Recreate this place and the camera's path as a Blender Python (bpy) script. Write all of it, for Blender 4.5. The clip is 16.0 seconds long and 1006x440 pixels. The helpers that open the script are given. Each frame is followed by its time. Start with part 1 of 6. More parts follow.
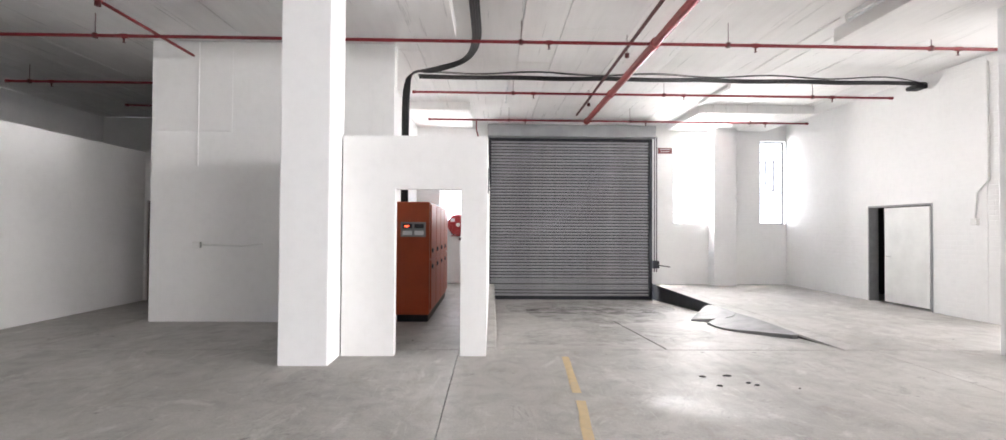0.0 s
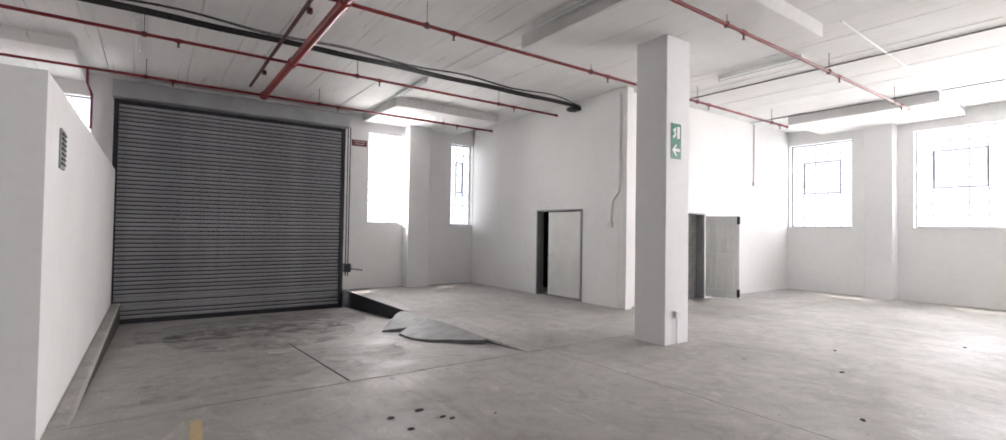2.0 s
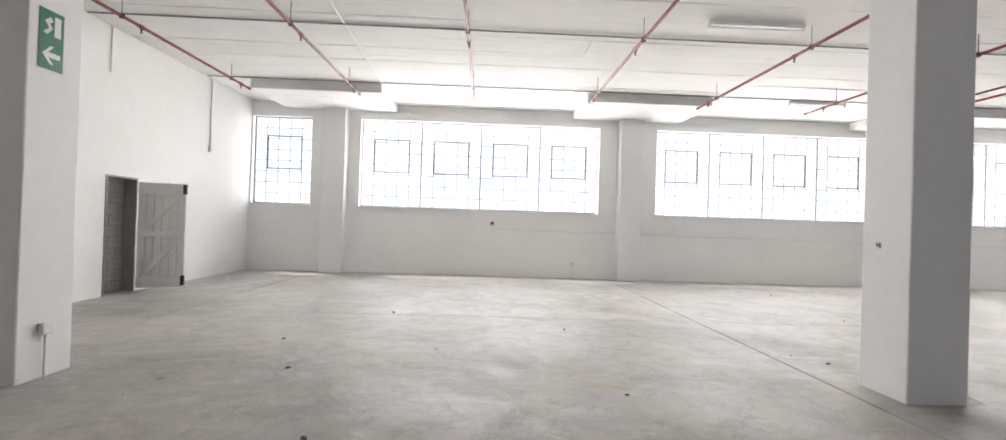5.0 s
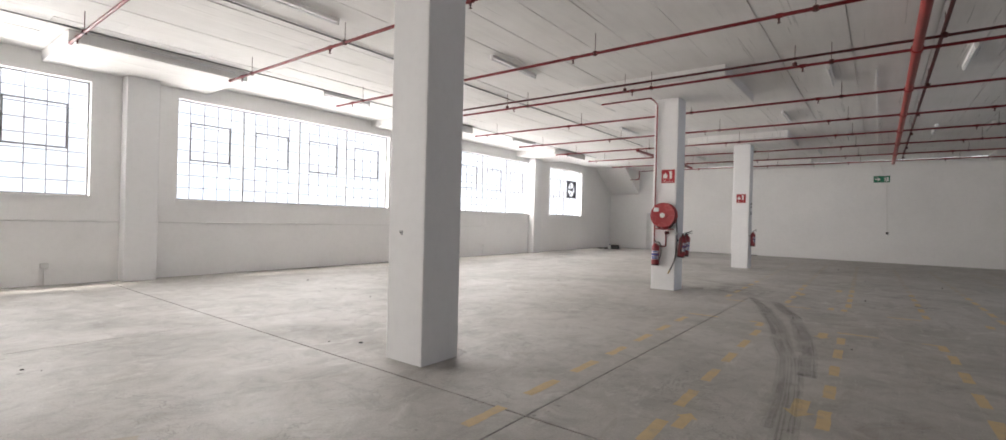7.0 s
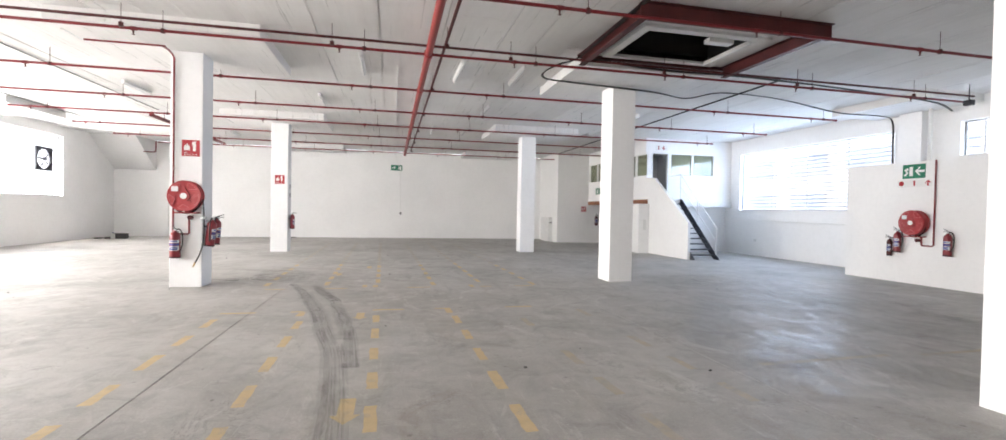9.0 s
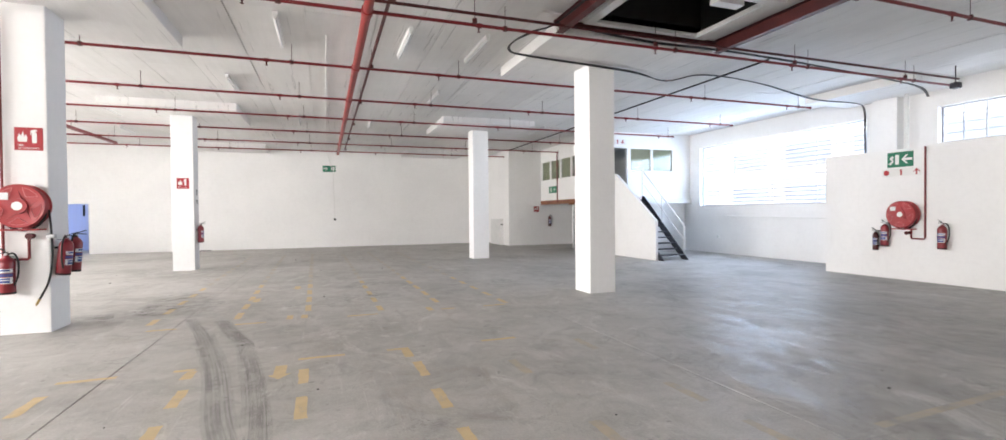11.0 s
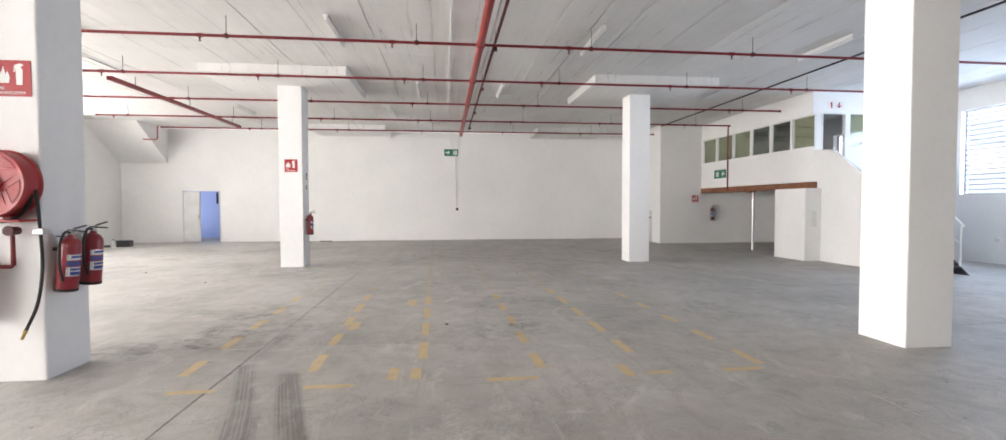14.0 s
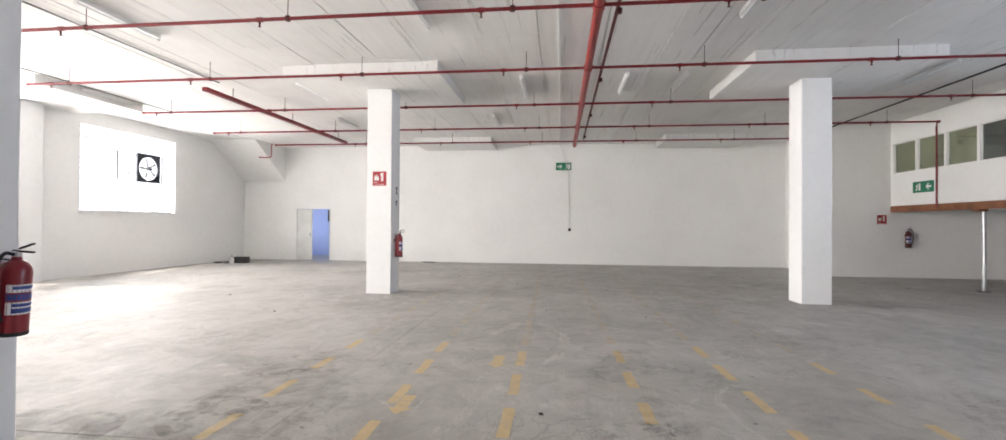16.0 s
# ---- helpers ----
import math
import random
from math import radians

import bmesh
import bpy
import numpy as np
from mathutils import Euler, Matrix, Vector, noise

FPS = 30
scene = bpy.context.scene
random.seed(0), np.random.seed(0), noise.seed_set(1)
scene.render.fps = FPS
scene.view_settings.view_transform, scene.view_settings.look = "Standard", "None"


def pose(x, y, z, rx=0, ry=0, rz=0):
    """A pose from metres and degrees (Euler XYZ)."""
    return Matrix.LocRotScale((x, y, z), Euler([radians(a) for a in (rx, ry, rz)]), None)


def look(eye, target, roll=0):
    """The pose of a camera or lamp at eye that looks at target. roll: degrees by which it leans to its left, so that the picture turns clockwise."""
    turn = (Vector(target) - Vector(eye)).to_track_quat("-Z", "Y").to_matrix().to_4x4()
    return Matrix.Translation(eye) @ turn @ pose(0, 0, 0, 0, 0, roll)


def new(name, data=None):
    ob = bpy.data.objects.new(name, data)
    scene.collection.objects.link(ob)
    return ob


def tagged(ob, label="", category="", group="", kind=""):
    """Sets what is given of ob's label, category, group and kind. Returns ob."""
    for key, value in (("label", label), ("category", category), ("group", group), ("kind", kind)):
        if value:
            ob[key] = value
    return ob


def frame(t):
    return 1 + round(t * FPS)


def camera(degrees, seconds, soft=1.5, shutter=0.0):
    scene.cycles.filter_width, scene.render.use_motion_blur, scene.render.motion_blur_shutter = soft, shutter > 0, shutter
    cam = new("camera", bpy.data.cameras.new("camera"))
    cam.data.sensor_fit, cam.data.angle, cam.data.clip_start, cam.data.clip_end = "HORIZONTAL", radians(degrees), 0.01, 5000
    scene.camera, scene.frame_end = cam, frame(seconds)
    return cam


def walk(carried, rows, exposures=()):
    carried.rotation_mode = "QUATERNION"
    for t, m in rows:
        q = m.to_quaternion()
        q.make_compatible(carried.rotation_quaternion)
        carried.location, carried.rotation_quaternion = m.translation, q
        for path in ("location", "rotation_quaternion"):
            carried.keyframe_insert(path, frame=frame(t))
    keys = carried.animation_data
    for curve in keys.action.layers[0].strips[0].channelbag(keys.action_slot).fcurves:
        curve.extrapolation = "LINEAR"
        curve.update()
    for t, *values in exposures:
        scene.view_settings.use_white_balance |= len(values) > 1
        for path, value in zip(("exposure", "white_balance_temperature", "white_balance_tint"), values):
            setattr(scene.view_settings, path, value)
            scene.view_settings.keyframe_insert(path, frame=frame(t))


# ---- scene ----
cam = camera(91.3, 16.0)
PATH = [
    (0, (0.1, -0.978, 1.524), (0.145, 1.022, 1.559), 0.4),
    (0.5, (0.102, -0.642, 1.555), (0.5, 1.317, 1.613), 0.8),
    (1, (0.238, -0.328, 1.55), (0.951, 1.538, 1.64), 0.7),
    (1.5, (0.408, -0.011, 1.546), (1.364, 1.745, 1.611), -0.2),
    (2, (0.663, 0.265, 1.559), (1.823, 1.894, 1.601), 0.9),
    (2.5, (0.925, 0.482, 1.571), (2.455, 1.768, 1.636), 0.8),
    (3, (1.227, 0.6, 1.57), (2.968, 1.582, 1.626), 0.9),
    (3.2, (1.402, 0.697, 1.563), (3.183, 1.604, 1.627), 1.0),
    (5.3, (2.422, 0.801, 1.425), (4.382, 0.403, 1.443), 1.7),
    (5.5, (2.452, 0.848, 1.445), (4.346, 0.205, 1.471), 1.4),
    (6, (2.605, 0.866, 1.469), (4.272, -0.238, 1.495), 0.2),
    (6.5, (2.728, 0.737, 1.466), (4.189, -0.628, 1.433), 0.9),
    (7, (2.821, 0.571, 1.505), (4.037, -1.016, 1.502), 1.4),
    (7.5, (3.027, 0.284, 1.478), (3.795, -1.561, 1.389), 1.1),
    (8, (3.11, 0.028, 1.474), (3.44, -1.942, 1.363), -0.5),
    (8.5, (3.074, -0.253, 1.517), (2.921, -2.247, 1.504), 0.7),
    (8.7, (3.041, -0.279, 1.514), (2.75, -2.258, 1.485), 1.1),
    (10.8, (2.95, -2.066, 1.552), (2.208, -3.923, 1.524), -0.4),
    (11, (2.981, -2.29, 1.539), (2.302, -4.171, 1.51), -0.5),
    (11.5, (2.982, -2.909, 1.518), (2.635, -4.878, 1.459), 2.0),
    (12, (3.048, -3.505, 1.503), (2.896, -5.498, 1.439), -0.1),
    (12.5, (3.085, -4.136, 1.504), (3.19, -6.133, 1.446), 0.8),
    (13, (3.118, -4.739, 1.513), (3.139, -6.738, 1.471), 0.1),
    (13.5, (3.092, -5.324, 1.51), (3.114, -7.323, 1.455), 0.5),
    (14, (3.03, -5.895, 1.503), (2.799, -7.881, 1.439), -0.1),
    (14.5, (2.95, -6.464, 1.521), (2.691, -8.447, 1.545), -0.2),
    (15, (2.891, -7.009, 1.494), (2.633, -8.992, 1.544), 0.9),
    (15.5, (2.872, -7.552, 1.493), (2.691, -9.542, 1.555), -0.1),
    (16, (2.88, -8.17, 1.488), (3.114, -10.156, 1.505), 0.4),
]
EXPOSURES = [(0.0, 2.23, 6400, 13), (0.5, 1.88, 6400, 12), (1.0, 1.53, 6400, 12), (1.5, 1.18, 6400, 13), (2.0, 1.13, 6450, 14), (3.0, 0.88, 6500, 14), (5.3, 0.58, 6600, 12), (6.0, 0.41, 6700, 13), (7.0, 0.55, 6700, 13), (7.5, 0.87, 6650, 13), (8.0, 1.18, 6550, 12), (8.5, 1.63, 6550, 12), (11.0, 1.78, 6600, 12), (11.5, 1.73, 6600, 12), (12.0, 1.38, 6700, 12), (12.5, 1.15, 6750, 12), (13.5, 1.43, 6700, 12), (14.5, 1.73, 6650, 12), (15.0, 1.58, 6650, 12), (16.0, 1.58, 6650, 12)]
walk(cam, [(t, look(eye, target, roll)) for t, eye, target, roll in PATH], EXPOSURES)

# ---- light and exposure ----
world = bpy.data.worlds.new("sky")
scene.world = world
world.use_nodes = True
wn = world.node_tree
sky = wn.nodes.new("ShaderNodeTexSky")
sky.sky_type = "NISHITA"
sky.sun_disc = False
sky.sun_elevation = radians(67.5)
sky.sun_rotation = radians(47)
wn.links.new(sky.outputs[0], wn.nodes["Background"].inputs[0])
wn.nodes["Background"].inputs[1].default_value = 0.15

sun = new("sun", bpy.data.lights.new("sun", "SUN"))
sun.data.energy, sun.data.angle, sun.data.color = 5.0, radians(0.6), (1.0, 0.95, 0.86)
sun.matrix_world = look((6.0, 5.6, 20.0), (0.0, 0.0, 0.0))
SKYLIGHT = 25.0  # watts per square metre of window


def window_light(name, centre, target, width, height, power=SKYLIGHT, color=(1.0, 0.97, 0.93)):
    lamp = new(name, bpy.data.lights.new(name, "AREA"))
    lamp.data.shape, lamp.data.size, lamp.data.size_y = "RECTANGLE", width, height
    lamp.data.spread = radians(158)
    lamp.data.energy, lamp.data.color = power * width * height, color
    lamp.matrix_world = look(centre, target)
    return lamp


# ---- plan, in metres ----
CEIL = 4.52
PANEL = 4.33                      # underside of the drop panels
WEST, EAST, SOUTH, NORTH = -10.6, 15.7, -26.86, 12.75
COLX = ((-2.25, -1.70), (6.44, 6.98))
COLY = ((4.5, 5.03), (-3.40, -2.86), (-11.03, -10.44), (-18.74, -18.20))
SILL, HEAD = 1.78, 4.12

# ---- materials ----


def material(name):
    m = bpy.data.materials.new(name)
    m.use_nodes = True
    nt = m.node_tree
    return m, nt, nt.nodes["Principled BSDF"]


def coords(nt, scale=(1, 1, 1)):
    tc = nt.nodes.new("ShaderNodeTexCoord")
    mp = nt.nodes.new("ShaderNodeMapping")
    mp.inputs["Scale"].default_value = scale
    nt.links.new(tc.outputs["Object"], mp.inputs["Vector"])
    return mp.outputs["Vector"]


def noise_tex(nt, vec, scale, detail=4.0, rough=0.55, distort=0.0):
    n = nt.nodes.new("ShaderNodeTexNoise")
    n.inputs["Scale"].default_value = scale
    n.inputs["Detail"].default_value = detail
    n.inputs["Roughness"].default_value = rough
    n.inputs["Distortion"].default_value = distort
    nt.links.new(vec, n.inputs["Vector"])
    return n.outputs["Fac"]


def ramp(nt, fac, stops):
    r = nt.nodes.new("ShaderNodeValToRGB")
    while len(r.color_ramp.elements) < len(stops):
        r.color_ramp.elements.new(0.5)
    for e, (p, c) in zip(r.color_ramp.elements, stops):
        e.position = p
        e.color = (*c, 1) if len(c) == 3 else (c[0], c[0], c[0], 1)
    nt.links.new(fac, r.inputs["Fac"])
    return r.outputs["Color"]


def mix(nt, fac, a, b, kind="MIX"):
    m = nt.nodes.new("ShaderNodeMix")
    m.data_type, m.blend_type = "RGBA", kind
    for value, socket in ((fac, m.inputs[0]), (a, m.inputs[6]), (b, m.inputs[7])):
        if isinstance(value, (int, float)):
            socket.default_value = value
        elif isinstance(value, tuple):
            socket.default_value = (*value, 1)
        else:
            nt.links.new(value, socket)
    return m.outputs[2]


def bump(nt, bsdf, height, strength, distance=0.01):
    b = nt.nodes.new("ShaderNodeBump")
    b.inputs["Strength"].default_value = strength
    b.inputs["Distance"].default_value = distance
    nt.links.new(height, b.inputs["Height"])
    nt.links.new(b.outputs["Normal"], bsdf.inputs["Normal"])


def paint(name, color, rough=0.5, metal=0.0, vary=0.08, scale=6.0, bumpy=0.05, spec=0.4, grain=90.0):
    """Plain coat with faint mottling and grain."""
    m, nt, b = material(name)
    v = coords(nt)
    dark = tuple(c * (1 - vary) for c in color)
    light = tuple(min(1.0, c * (1 + vary * 0.6)) for c in color)
    col = ramp(nt, noise_tex(nt, v, scale, 5), [(0.3, dark), (0.7, light)])
    nt.links.new(col, b.inputs["Base Color"])
    b.inputs["Roughness"].default_value = rough
    b.inputs["Metallic"].default_value = metal
    b.inputs["Specular IOR Level"].default_value = spec
    if bumpy:
        bump(nt, b, noise_tex(nt, v, grain, 3), bumpy, 0.004)
    return m


def wall_paint(name, color, brick=0.0, dirt=0.045):
    """White limewash on plaster or brick: roller grain, patches, scuffs."""
    m, nt, b = material(name)
    v = coords(nt)
    big = ramp(nt, noise_tex(nt, v, 0.55, 6, 0.6), [(0.35, tuple(c * (1 - dirt) for c in color)), (0.6, color)])
    small = ramp(nt, noise_tex(nt, v, 9.0, 5, 0.65), [(0.25, (0.965,)), (0.55, (1.0,))])
    col = mix(nt, 1.0, big, small, "MULTIPLY")
    streak = ramp(nt, noise_tex(nt, coords(nt, (5, 5, 0.35)), 2.2, 4, 0.7), [(0.62, (1.0,)), (0.8, (0.955,))])
    col = mix(nt, 1.0, col, streak, "MULTIPLY")
    nt.links.new(col, b.inputs["Base Color"])
    b.inputs["Roughness"].default_value = 0.72
    b.inputs["Specular IOR Level"].default_value = 0.25
    grain = noise_tex(nt, v, 70, 4)
    if brick:
        tex = nt.nodes.new("ShaderNodeTexBrick")
        sep = nt.nodes.new("ShaderNodeSeparateXYZ")
        add = nt.nodes.new("ShaderNodeMath")
        com = nt.nodes.new("ShaderNodeCombineXYZ")
        nt.links.new(v, sep.inputs[0])
        nt.links.new(sep.outputs[0], add.inputs[0])
        nt.links.new(sep.outputs[1], add.inputs[1])
        nt.links.new(add.outputs[0], com.inputs[0])
        nt.links.new(sep.outputs[2], com.inputs[1])
        nt.links.new(com.outputs[0], tex.inputs["Vector"])
        tex.inputs["Scale"].default_value = 1.0
        tex.inputs["Brick Width"].default_value = 0.23
        tex.inputs["Row Height"].default_value = 0.086
        tex.inputs["Mortar Size"].default_value = 0.007
        tex.inputs["Mortar Smooth"].default_value = 0.6
        tex.inputs["Color1"].default_value = tex.inputs["Color2"].default_value = (1, 1, 1, 1)
        tex.inputs["Mortar"].default_value = (0, 0, 0, 1)
        h = mix(nt, 0.25, tex.outputs["Color"], grain)
        bump(nt, b, h, brick, 0.006)
    else:
        bump(nt, b, grain, 0.12, 0.004)
    return m


def concrete_floor():
    """Old power-floated slab: grey, cloudy, scuffed, with oil and dust."""
    m, nt, b = material("floor_concrete")
    v = coords(nt)
    base = ramp(nt, noise_tex(nt, v, 0.42, 8, 0.62, 0.6), [(0.28, (0.325, 0.312, 0.295)), (0.5, (0.425, 0.411, 0.391)), (0.72, (0.505, 0.491, 0.471))])
    cloud = ramp(nt, noise_tex(nt, v, 2.6, 8, 0.7, 1.2), [(0.3, (0.78,)), (0.48, (0.98,)), (0.7, (1.12,))])
    col = mix(nt, 1.0, base, cloud, "MULTIPLY")
    pale = ramp(nt, noise_tex(nt, coords(nt, (1.0, 0.55, 1)), 1.3, 9, 0.75, 2.0), [(0.56, (0.0,)), (0.68, (0.6,))])
    col = mix(nt, pale, col, (0.64, 0.63, 0.605))
    drag = ramp(nt, noise_tex(nt, coords(nt, (2.6, 0.22, 1)), 1.7, 7, 0.72, 0.4), [(0.56, (0.0,)), (0.72, (0.4,))])
    col = mix(nt, drag, col, (0.26, 0.253, 0.243))
    scratch = ramp(nt, noise_tex(nt, coords(nt, (9.0, 0.5, 1)), 2.2, 6, 0.8, 0.8), [(0.60, (0.0,)), (0.66, (0.45,))])
    col = mix(nt, scratch, col, (0.60, 0.59, 0.57))
    cross_ = ramp(nt, noise_tex(nt, coords(nt, (0.45, 6.0, 1)), 1.6, 6, 0.8, 1.0), [(0.62, (0.0,)), (0.68, (0.2,))])
    col = mix(nt, cross_, col, (0.24, 0.232, 0.222))
    vein = ramp(nt, noise_tex(nt, coords(nt, (1.0, 0.7, 1)), 2.3, 9, 0.68, 1.6), [(0.485, (0.0,)), (0.497, (1.0,)), (0.503, (1.0,)), (0.515, (0.0,))])
    where = ramp(nt, noise_tex(nt, v, 0.9, 4, 0.6), [(0.52, (0.0,)), (0.62, (0.55,))])
    col = mix(nt, mix(nt, 1.0, vein, where, "MULTIPLY"), col, (0.20, 0.192, 0.182))
    flake = ramp(nt, noise_tex(nt, coords(nt, (1.0, 2.2, 1)), 11.0, 8, 0.72), [(0.63, (0.0,)), (0.66, (0.5,))])
    col = mix(nt, flake, col, (0.62, 0.61, 0.59))
    spots = ramp(nt, noise_tex(nt, v, 7.5, 3, 0.5), [(0.70, (0.0,)), (0.75, (0.7,))])
    col = mix(nt, spots, col, (0.15, 0.145, 0.14))
    rust = ramp(nt, noise_tex(nt, coords(nt, (0.8, 0.5, 1)), 1.9, 8, 0.72, 1.4), [(0.55, (0.0,)), (0.7, (0.5,))])
    col = mix(nt, rust, col, (0.30, 0.265, 0.225))
    smear = ramp(nt, noise_tex(nt, coords(nt, (0.7, 2.4, 1)), 3.2, 10, 0.78, 1.8), [(0.585, (0.0,)), (0.61, (0.25,))])
    col = mix(nt, smear, col, (0.56, 0.55, 0.53))
    speck = ramp(nt, noise_tex(nt, v, 60, 4, 0.7), [(0.3, (0.86,)), (0.6, (1.03,))])
    col = mix(nt, 1.0, col, speck, "MULTIPLY")
    nt.links.new(col, b.inputs["Base Color"])
    rough = ramp(nt, noise_tex(nt, v, 1.1, 7, 0.7, 1.0), [(0.3, (0.42,)), (0.65, (0.72,))])
    nt.links.new(rough, b.inputs["Roughness"])
    b.inputs["Specular IOR Level"].default_value = 0.3
    h = mix(nt, 0.35, noise_tex(nt, v, 3.0, 7, 0.7), noise_tex(nt, v, 45, 4))
    bump(nt, b, h, 0.3, 0.012)
    return m


def ceiling_concrete():
    """White-painted concrete cast on boards: joint stains, patchy coat."""
    m, nt, b = material("ceiling_painted_concrete")
    v = coords(nt)
    big = ramp(nt, noise_tex(nt, v, 0.35, 7, 0.65), [(0.3, (0.76, 0.755, 0.74)), (0.55, (0.84, 0.835, 0.825)), (0.75, (0.87, 0.865, 0.855))])
    rnd = nt.nodes.new("ShaderNodeNewGeometry")
    isl = ramp(nt, rnd.outputs["Random Per Island"], [(0.0, (0.945,)), (1.0, (1.0,))])
    col = mix(nt, 1.0, big, isl, "MULTIPLY")
    streak = ramp(nt, noise_tex(nt, coords(nt, (3.5, 0.3, 1)), 2.0, 7, 0.7), [(0.3, (0.94,)), (0.55, (1.0,))])
    col = mix(nt, 1.0, col, streak, "MULTIPLY")
    line = ramp(nt, noise_tex(nt, coords(nt, (7.0, 0.16, 1)), 1.9, 3, 0.6), [(0.655, (1.0,)), (0.675, (0.72,)), (0.69, (0.72,)), (0.71, (1.0,))])
    col = mix(nt, 1.0, col, line, "MULTIPLY")
    nt.links.new(col, b.inputs["Base Color"])
    b.inputs["Roughness"].default_value = 0.8
    b.inputs["Specular IOR Level"].default_value = 0.2
    h = mix(nt, 0.4, noise_tex(nt, coords(nt, (9, 0.7, 1)), 3.0, 5), noise_tex(nt, v, 40, 4))
    bump(nt, b, h, 0.3, 0.008)
    return m


def worn_mark(name, color, keep=0.5, scale=5.0, rough=0.7, stretch=(1, 1, 1), top=0.95):
    """A coat worn through to the floor under it."""
    m, nt, b = material(name)
    v = coords(nt, stretch)
    nt.links.new(ramp(nt, noise_tex(nt, v, scale * 2, 4), [(0.3, tuple(c * 0.8 for c in color)), (0.7, color)]), b.inputs["Base Color"])
    b.inputs["Roughness"].default_value = rough
    mask = ramp(nt, noise_tex(nt, v, scale, 8, 0.75, 0.5), [(max(0.0, keep - 0.13), (0.0,)), (keep + 0.13, (top,))])
    nt.links.new(mask, b.inputs["Alpha"])
    return m


def line_paint(name, color, keep=0.3, scale=5.0, top=0.8):
    """Road paint on concrete, rubbed down to the grey in places."""
    m, nt, b = material(name)
    v = coords(nt)
    grey = ramp(nt, noise_tex(nt, v, 2.6, 8, 0.7, 1.2), [(0.3, (0.30, 0.29, 0.274)), (0.7, (0.43, 0.417, 0.398))])
    coat = ramp(nt, noise_tex(nt, v, scale * 2, 4), [(0.3, tuple(c * 0.85 for c in color)), (0.7, color)])
    mask = ramp(nt, noise_tex(nt, v, scale, 8, 0.75, 0.5), [(max(0.0, keep - 0.13), (0.0,)), (keep + 0.13, (top,))])
    nt.links.new(mix(nt, mask, grey, coat), b.inputs["Base Color"])
    b.inputs["Roughness"].default_value = 0.65
    b.inputs["Specular IOR Level"].default_value = 0.3
    bump(nt, b, noise_tex(nt, v, 45, 4), 0.2, 0.006)
    return m


def floor_sheen():
    """Thin glossy rippled sheet over the floor, for the window's sheen."""
    m, nt, b = material("glossy_floor_sheet")
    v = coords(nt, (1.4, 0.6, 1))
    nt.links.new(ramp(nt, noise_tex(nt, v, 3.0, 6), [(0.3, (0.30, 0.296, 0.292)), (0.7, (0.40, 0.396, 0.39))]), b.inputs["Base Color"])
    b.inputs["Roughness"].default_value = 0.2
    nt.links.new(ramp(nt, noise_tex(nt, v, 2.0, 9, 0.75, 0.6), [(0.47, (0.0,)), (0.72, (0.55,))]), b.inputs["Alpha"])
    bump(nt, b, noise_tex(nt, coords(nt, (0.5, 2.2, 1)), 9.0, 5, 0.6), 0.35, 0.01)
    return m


def glass_pane(name, tint=(1, 1, 1), gloss=0.06):
    m, nt, b = material(name)
    nt.nodes.remove(b)
    out = nt.nodes["Material Output"]
    t = nt.nodes.new("ShaderNodeBsdfTransparent")
    g = nt.nodes.new("ShaderNodeBsdfGlossy")
    g.inputs["Roughness"].default_value = 0.03
    mx = nt.nodes.new("ShaderNodeMixShader")
    v = coords(nt)
    col = ramp(nt, noise_tex(nt, v, 1.2, 5), [(0.3, tuple(c * 0.86 for c in tint)), (0.7, tint)])
    nt.links.new(col, t.inputs[0])
    mx.inputs[0].default_value = gloss
    nt.links.new(t.outputs[0], mx.inputs[1])
    nt.links.new(g.outputs[0], mx.inputs[2])
    nt.links.new(mx.outputs[0], out.inputs[0])
    return m


def slat_steel():
    m, nt, b = material("shutter_galvanised_steel")
    v = coords(nt, (1, 1, 1))
    base = ramp(nt, noise_tex(nt, v, 1.3, 6, 0.6), [(0.3, (0.31, 0.31, 0.33)), (0.7, (0.43, 0.43, 0.45))])
    info = nt.nodes.new("ShaderNodeObjectInfo")
    tone = ramp(nt, info.outputs["Random"], [(0.0, (0.86,)), (1.0, (1.05,))])
    col = mix(nt, 1.0, base, tone, "MULTIPLY")
    grime = ramp(nt, noise_tex(nt, coords(nt, (6, 6, 1)), 2.0, 6, 0.7), [(0.55, (1.0,)), (0.8, (0.6,))])
    nt.links.new(mix(nt, 1.0, col, grime, "MULTIPLY"), b.inputs["Base Color"])
    b.inputs["Metallic"].default_value = 0.35
    b.inputs["Roughness"].default_value = 0.38
    bump(nt, b, noise_tex(nt, v, 60, 3), 0.08, 0.003)
    return m


def emitter(name, color, power):
    m, nt, b = material(name)
    b.inputs["Base Color"].default_value = (*color, 1)
    b.inputs["Emission Color"].default_value = (*color, 1)
    b.inputs["Emission Strength"].default_value = power
    return m


M_WALL = wall_paint("white_wall_paint", (0.86, 0.855, 0.845))
M_BRICKWALL = wall_paint("white_painted_brick", (0.86, 0.855, 0.845), brick=0.6)
M_COLUMN = wall_paint("column_white_paint", (0.84, 0.84, 0.84), dirt=0.03)
M_FLOOR = concrete_floor()
M_CEIL = ceiling_concrete()
M_JOINT = paint("joint_dark_filler", (0.06, 0.057, 0.052), 0.9, vary=0.3)
M_RED = paint("red_pipe_enamel", (0.18, 0.011, 0.015), 0.42, vary=0.18, scale=3.0)
M_REDBIG = paint("red_main_pipe_enamel", (0.27, 0.026, 0.024), 0.45, vary=0.2, scale=2.0)
